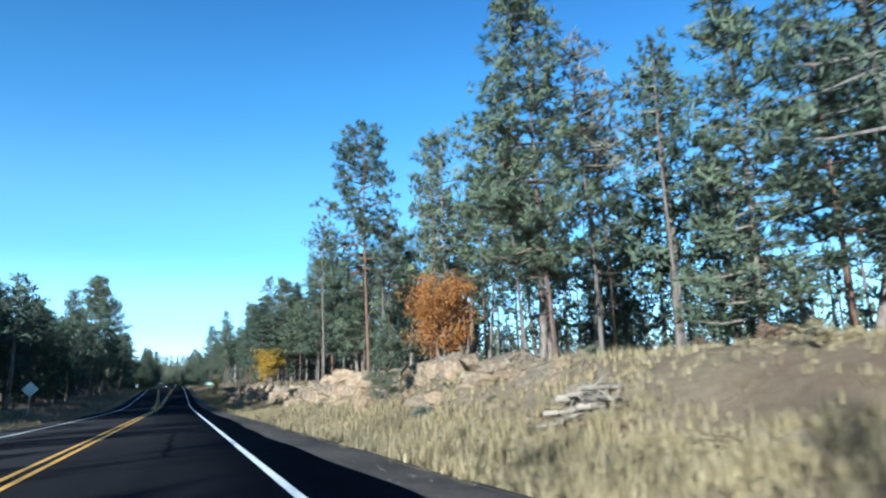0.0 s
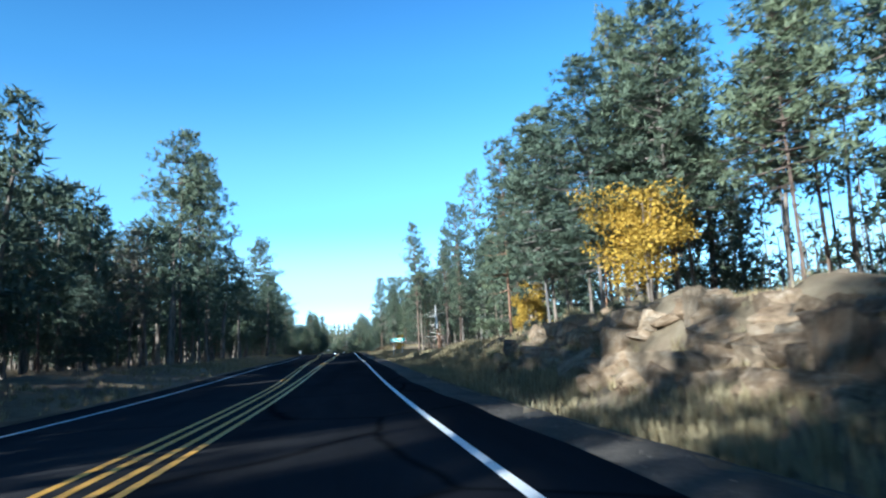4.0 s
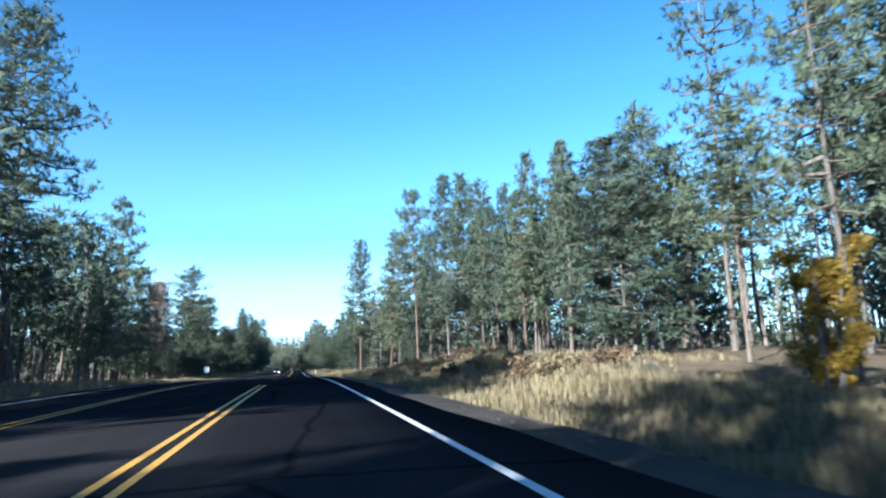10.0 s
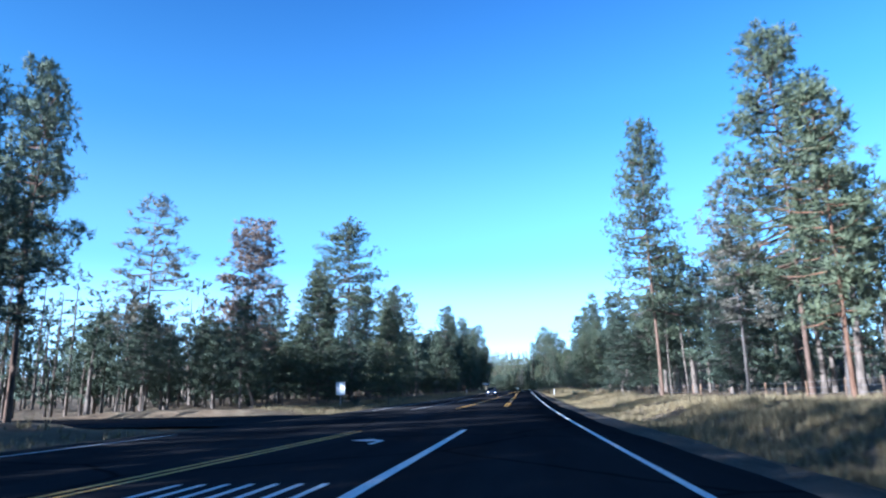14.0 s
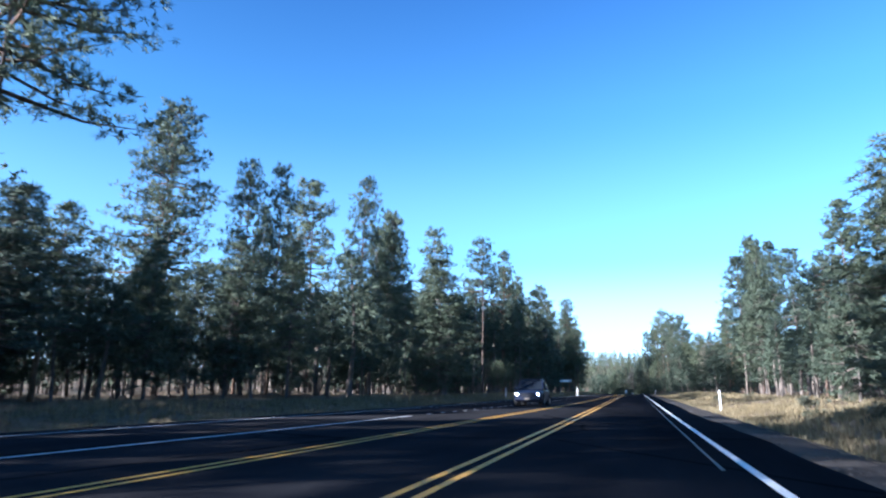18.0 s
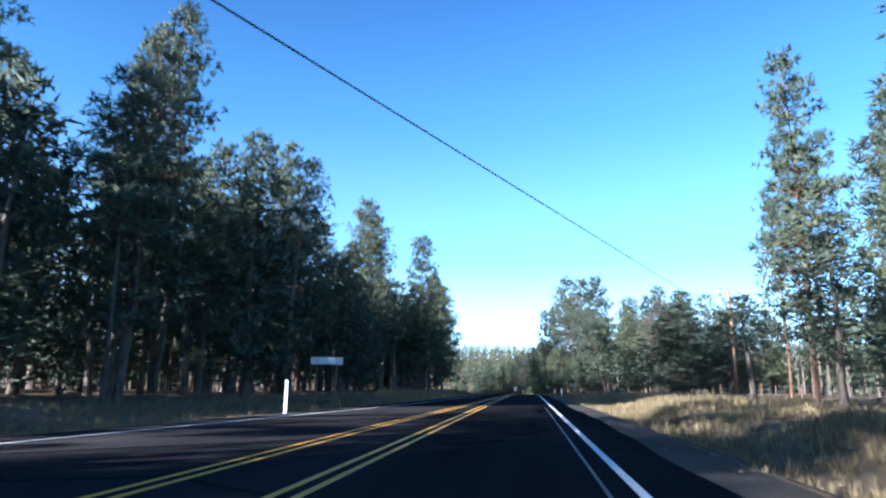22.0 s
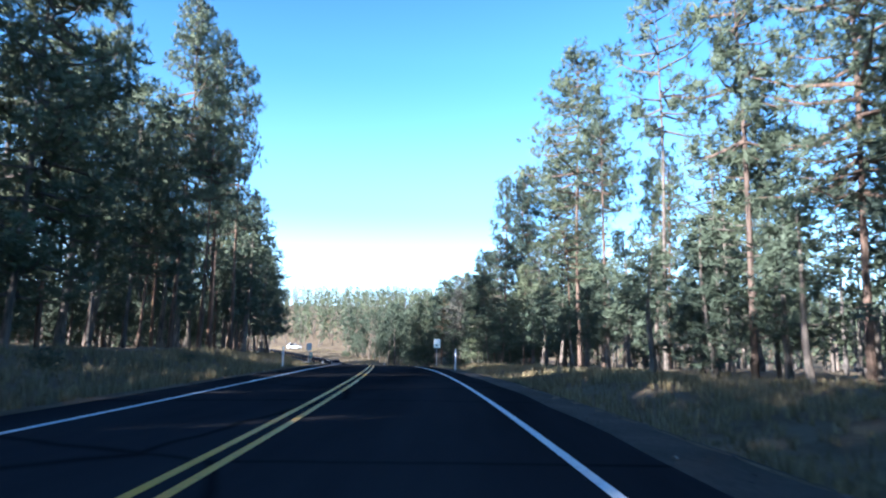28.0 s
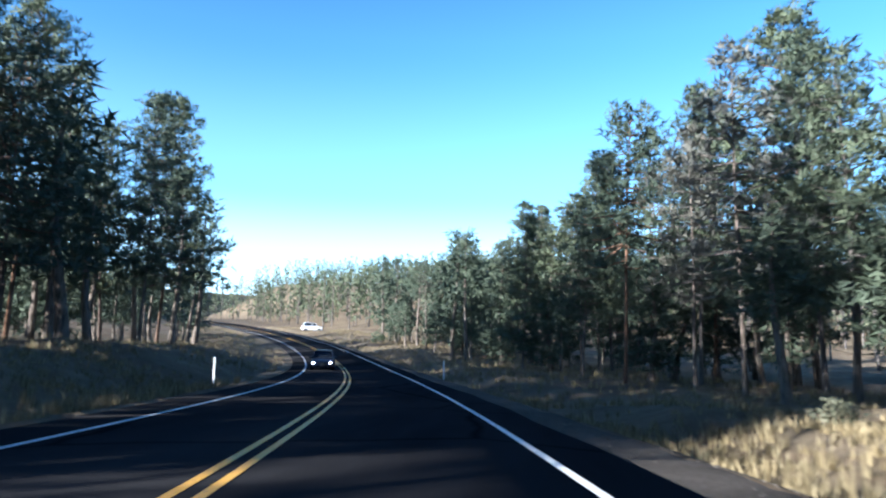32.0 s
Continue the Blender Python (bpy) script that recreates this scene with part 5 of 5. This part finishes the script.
# panel, border and posts are coloured dark in place of the shade on them
g = new("guide_sign")
g.matrix_world = pose(5.75, 76.8, float(land(5.75, 76.8)), 0, 0, -4)
post(g, -.35, 1.75, .03, SIGN_SHADED)
post(g, .28, 1.75, .03, SIGN_SHADED)
panel(g, 1.5, .34, float(road_z(76.8)) + 1.93 - float(land(5.75, 76.8)), SIGN_SHADED, border=SIGN_SHADED)
tagged(g, "guide sign coloured dark for shade on two posts before the rocks", "road sign")

g = new("speed_sign")
g.matrix_world = at(-3.75, 673.4, 6)
post(g, 0, 2.9)
panel(g, .84, 1.15, 3.24, SIGN_WHITE)
bar(g, -.02, 3.06, .46, .07, BLACK)
bar(g, -.05, 2.96, .42, .05, BLACK)
bar(g, -.03, 2.87, .36, .04, BLACK)
tagged(g, "white rectangular sign on a steel post in roadside grass", "road sign")

g = new("warning_sign")
g.matrix_world = at(-10.9, 63.5, 180)
post(g, 0, 2.2, .04)
bm = bmesh.new()
r_ = .62
f = bm.faces.new([bm.verts.new(q) for q in ((-r_, -.02, 2.3), (0, -.02, 2.3 - r_), (r_, -.02, 2.3), (0, -.02, 2.3 + r_))])
e_ = bmesh.ops.extrude_face_region(bm, geom=[f])
bmesh.ops.translate(bm, verts=[q for q in e_["geom"] if isinstance(q, bmesh.types.BMVert)], vec=(0, .02, 0))
part("panel", bm, SIGN_BACK, g, "bare metal back of the diamond panel")
tagged(g, "back of a diamond warning sign beside dark trees", "road sign")

g = new("notice_sign")
g.matrix_world = at(-19.3, 362.7, 0)
post(g, 0, 1.7)
panel(g, .95, 1.3, 1.9, SIGN_WHITE)
tagged(g, "small white sign at the edge of the woods", "road sign")

g = new("notice_sign")
g.matrix_world = at(-11.93, 502.4, 8)
post(g, -.62, 2.6, .06, WOOD_POLE, square=False)
post(g, .60, 2.6, .06, WOOD_POLE, square=False)
panel(g, 2.0, .46, 2.6, SIGN_BACK, y=-.08, label="long grey panel with a pale worn face")
bm = bmesh.new()
box(bm, .05, -.1, 2.6, .95, .01, .36)
part("face", bm, SIGN_WHITE, g)
tagged(g, "long weathered board sign on two wooden posts", "sign")

g = new("notice_sign")
g.matrix_world = at(-19.1, 668.1, 14)
post(g, 0, 2.3)
panel(g, .62, .85, 2.3, SIGN_BACK)
tagged(g, "grey metal sign back on a post in grass", "road sign")
g = new("mile_marker")
g.matrix_world = at(-18.7, 667.6, 10)
post(g, 0, 1.3, .04)
panel(g, .28, .7, 1.35, SIGN_GREEN)
bar(g, 0, 1.62, .2, .1, SIGN_WHITE)
bar(g, 0, 1.35, .12, .22, SIGN_WHITE)
tagged(g, "narrow green mile marker on a post", "road sign")


def delineator(x, y):
    ob = new("delineator")
    ob.matrix_world = at(x, y)
    bm = bmesh.new()
    box(bm, 0, 0, .6, .11, .03, 1.6, .012)
    part("post", bm, PLASTIC, ob)
    bm = bmesh.new()
    box(bm, 0, -.02, 1.25, .08, .01, .12)
    part("reflector", bm, SIGN_WHITE, ob)
    tagged(ob, "slim white plastic marker post on the verge", "marker post", "marker posts")


for _x, _y in ((-8.6, 486.7), (-13.6, 452.0), (5.2, 560.0)):
    delineator(_x, _y)
for _y, _v in ((631, -7.6), (634.6, 3.96), (720, 5.2), (700, -7.8), (425, 5.6)):
    delineator(float(road_x(_y) + _v / road_cos(_y)), _y)


def utility_pole(x, y, top, arm=True):
    ob = new("utility_pole")
    ob.location = (x, y, float(land(x, y)))
    h = top - float(land(x, y))
    bm = bmesh.new()
    rod(bm, (0, 0, -.6), (0, 0, h), .17, .11, 12)
    part("pole", bm, WOOD_POLE, ob, smooth_shade=True)
    bm = bmesh.new()
    box(bm, 0, -.12, h - .25, 2.3, .09, .11, .01)
    part("crossarm", bm, WOOD_POLE, ob)
    for s in (-1.0, -.55, 1.0):
        bm = bmesh.new()
        rod(bm, (s, -.12, h - .2), (s, -.12, h - .02), .045, .03, 8)
        part("insulator", bm, PLASTIC, ob)
    for s in (-1, 1):
        bm = bmesh.new()
        rod(bm, (s * .75, -.14, h - .28), (0, -.14, h - .8), .018, .018, 6)
        part("brace", bm, STEEL, ob)
    tagged(ob, "tall weathered wooden utility pole with a crossarm", "utility pole", "utility poles")


utility_pole(19.9, 527.8, 18.4)
utility_pole(-28.3, 404.2, 10.2)
_a, _b = Vector((19.9, 527.6, 15.4)), Vector((-28.3, 404.2, 9.45))
_pts = [_a.lerp(_b, k / 24) for k in range(25)]
_ring = np.array([(math.cos(k) * .015, 0, math.sin(k) * .015) for k in np.arange(6) * math.pi / 3])
_cv = np.concatenate([_ring + np.array(p) for p in _pts])
_cf = [(6 * i + k, 6 * i + (k + 1) % 6, 6 * i + 6 + (k + 1) % 6, 6 * i + 6 + k) for i in range(24) for k in range(6)]
cable = new("power_cable", from_arrays("power_cable", _cv, _cf, [CABLE], None, True))
tagged(cable, "black overhead cable slung between two poles", "cable")


# wire fence along the edge of the clearing
for _f, (_fy0, _fy1, _fv) in enumerate(((296, 400, 17.5), (470, 600, 21.0))):
    fence = new("wire_fence")
    tagged(fence, "low wire fence on thin wooden posts before the pines", "fence")
    prev = None
    _y = _fy0
    _wires = []
    while _y < _fy1:
        x = float(road_x(_y)) + _fv + .25 * math.sin(_y)
        z = float(land(x, _y))
        bm = bmesh.new()
        rod(bm, (x, _y, z - .3), (x + .03, _y, z + 1.15), .05, .045, 6)
        part("post", bm, WOOD_POLE, fence)
        if prev:
            for hgt in (.35, .7, 1.05):
                _wires.append(((prev[0], prev[1], prev[2] + hgt), (x, _y, z + hgt), .006, .006))
        prev = (x, _y, z)
        _y += 4.2
    w = new("wires", from_arrays("wires", *cones(_wires, 3), [STEEL]))
    w.parent = fence


# ---- vehicles ----
def car(name, x, y, turn, paint, length, width, height, label, lit=True):
    """A car whose front points to -Y: lofted body, glasshouse with pillars, wheels in arches, lamps."""
    ob = new(name)
    ob.matrix_world = pose(x, y, float(road_z(y)) + .01, 0, 0, turn)
    L, W, Ht = length / 2, width / 2, height
    belt = .60 * Ht
    hood = belt - .09

    def loft(rows, name_, mat, label_="", cap=True):
        bm = bmesh.new()
        rings = [[bm.verts.new((px, yy, pz)) for px, pz in row] for yy, row in rows]
        n = len(rings[0])
        for a, b in zip(rings, rings[1:]):
            for i in range(n if cap else n - 1):
                bm.faces.new((a[i], a[(i + 1) % n], b[(i + 1) % n], b[i]))
        if cap:
            bm.faces.new(rings[0])
            bm.faces.new(rings[-1][::-1])
        bmesh.ops.recalc_face_normals(bm, faces=bm.faces)
        return part(name_, bm, mat, ob, label_)

    def section(w, zb, zt):
        return [(-w * .86, zb), (-w * .97, zb + .10), (-w, (zb + zt) / 2), (-w * .96, zt - .07), (-w * .86, zt), (0, zt + .03),
                (w * .86, zt), (w * .96, zt - .07), (w, (zb + zt) / 2), (w * .97, zb + .10), (w * .86, zb)]

    loft([(-L, section(W * .84, .34, hood - .26)), (-L + .10, section(W * .93, .27, hood - .13)), (-L + .30, section(W * .985, .25, hood - .06)), (-L + .9, section(W, .25, hood)),
          (-L + 1.35, section(W, .25, belt)), (0, section(W, .25, belt + .02)), (L - .7, section(W, .26, belt + .03)), (L - .15, section(W * .97, .30, belt + .02)), (L, section(W * .90, .42, belt - .12))], "body", paint)

    def cabin(w, zt):
        return [(-W * .93, belt - .02), (-w, zt - .06), (-w * .9, zt), (w * .9, zt), (w, zt - .06), (W * .93, belt - .02)]

    rise = [(-L + 1.22, .90, belt + .02), (-L + 2.0, .79, Ht - .07), (-L + 2.5, .78, Ht - .02), (L - .75, .77, Ht - .04), (L - .18, .84, belt + .03)]
    loft([(yy, cabin(W * k, zt)) for yy, k, zt in rise], "glasshouse", GLASS, "dark tinted windows and windscreen", False)
    bm = bmesh.new()
    box(bm, 0, (-L + 2.05 + L - .72) / 2, Ht, W * 1.5, length - 2.75, .055, .025)
    part("roof", bm, paint, ob)
    for sx in (-1, 1):
        for (ya, ka, za), (yb, kb, zb) in ((rise[0], rise[1]), (rise[3], rise[4])):
            bm = bmesh.new()
            rod(bm, (sx * W * ka, ya, za), (sx * W * kb, yb, zb), .045, .045, 6)
            part("pillar", bm, paint, ob)
        bm = bmesh.new()
        rod(bm, (sx * W * .80, .12, Ht - .06), (sx * W * .95, .08, belt), .04, .045, 6)
        part("pillar", bm, paint, ob)
        bm = bmesh.new()
        rod(bm, (sx * W * .66, -L + 2.3, Ht + .06), (sx * W * .66, L - .9, Ht + .05), .018, .018, 6)
        part("roof_rail", bm, BLACK, ob)
        for yy in (-L + .88, L - .88):
            bm = bmesh.new()
            bmesh.ops.create_cone(bm, cap_ends=True, segments=24, radius1=.42, radius2=.42, depth=.30, matrix=pose(sx * (W - .13), yy, .36, 0, 90, 0))
            part("wheel_arch", bm, RUBBER, ob)
            wh = new("wheel")
            wh.parent = ob
            wh.location = (sx * (W - .10), yy, .34)
            bm = bmesh.new()
            bmesh.ops.create_cone(bm, cap_ends=True, segments=28, radius1=.34, radius2=.34, depth=.25, matrix=pose(0, 0, 0, 0, 90, 0))
            bmesh.ops.bevel(bm, geom=[e for e in bm.edges if len(e.link_faces) == 2 and e.calc_face_angle() > 1], offset=.03, segments=2, affect="EDGES")
            part("tyre", bm, RUBBER, wh)
            bm = bmesh.new()
            bmesh.ops.create_cone(bm, cap_ends=True, segments=18, radius1=.20, radius2=.20, depth=.262, matrix=pose(0, 0, 0, 0, 90, 0))
            part("rim", bm, RIM, wh)
        bm = bmesh.new()
        box(bm, sx * W * .70, -L + .10, hood - .21, .30, .20, .12, .04)
        part("headlight", bm, GLASS, ob, "clear headlight housing")
        bm = bmesh.new()
        box(bm, sx * W * .72, -L - .01, hood - .21, .15, .05, .075, .02)
        part("headlight_lens", bm, LIGHT_ON if lit else PLASTIC, ob, "lit headlight" if lit else "")
        bm = bmesh.new()
        box(bm, sx * W * .66, -L + .02, .44, .16, .08, .08, .02)
        part("fog_lamp", bm, STEEL, ob)
        bm = bmesh.new()
        box(bm, sx * (W + .08), -L + 1.62, belt + .08, .2, .13, .15, .04)
        part("mirror", bm, paint, ob)
        bm = bmesh.new()
        box(bm, sx * W * .76, L - .03, belt - .12, .22, .1, .26, .03)
        part("tail_light", bm, RED_LENS, ob)
    bm = bmesh.new()
    for k in range(4):
        box(bm, 0, -L - .015, hood - .36 + k * .065, W * .82, .05, .030, .008)
    part("grille", bm, BLACK, ob)
    bm = bmesh.new()
    box(bm, 0, -L + .03, .40, W * 1.72, .16, .17, .05)
    part("bumper", bm, paint, ob)
    bm = bmesh.new()
    box(bm, 0, -L - .06, .43, .30, .02, .11)
    part("plate", bm, LOGWOOD, ob)
    tagged(ob, label, "car")
    return ob


car("suv", -6.3, 422.9, 0, CAR_BLUE, 4.4, 1.88, 1.70, "dark blue sport utility car with lit headlights on the road")
_y = 724.0
car("sedan", float(road_x(_y)) - 3.75, _y, 15, CAR_BLUE, 4.5, 1.8, 1.48, "dark car with lit headlights coming round the bend")
_y = 838.0
car("van", float(road_x(_y)) + 13.5, _y, 118, CAR_WHITE, 5.2, 2.0, 2.2, "white vehicle parked in the sunny clearing", False)


# ---- fallen dead wood ----
def fallen_log(x, y, length, turn, r=.11):
    ob = new("fallen_log")
    ob.matrix_world = pose(x, y, float(land(x, y)) + r * .7, 0, 0, turn)
    k = random.Random(int(x * 10 + y))
    seg, p = [], np.array([-length / 2, 0, 0.0])
    for i in range(5):
        q = np.array([length * ((i + 1) / 5 - .5), k.uniform(-.08, .08), k.uniform(-.02, .04)])
        seg.append((p, q, r * (1 - i * .12), r * (1 - (i + 1) * .12)))
        p = q
    t = new("stem", from_arrays("stem", *cones(seg, 8), [LOGWOOD], None, True))
    for i in range(7):
        a = np.array([k.uniform(-.4, .45) * length, 0, .02])
        b = a + np.array([k.uniform(.1, .5), k.uniform(-.6, .6), k.uniform(.05, .45)])
        stub = new("branch_stub", from_arrays("branch_stub", *cones([(a, b, .025, .008)], 5), [LOGWOOD]))
        stub.parent = ob
    t.parent = ob
    tagged(ob, "bleached fallen log with broken branch stubs in grass", "log", "fallen logs")


for _k in range(9):
    fallen_log(9.5 + rr.uniform(-.5, .7), 13.2 + rr.uniform(-.7, .7), rr.uniform(1.1, 2.3), rr.uniform(-35, 40), rr.uniform(.05, .09))
for _x, _y, _l, _a in ((9.2, 13.2, 1.9, 20), (9.8, 13.9, 1.6, -30), (9.6, 12.7, 1.4, 65), (14.5, 60, 3.0, 12), (16, 88, 2.6, -8), (13, 202, 4.5, 10), (15, 212, 5, -14),
                       (16, 228, 4.2, 30), (15.5, 252, 5.0, 8), (17, 262, 4.4, -20), (-24, 128, 3.5, 25), (18, 196, 5, 5), (17, 222, 4, -40), (14.5, 605, 4.5, 8), (12, 655, 3.6, -25)):
    fallen_log(_x, _y, _l, _a)
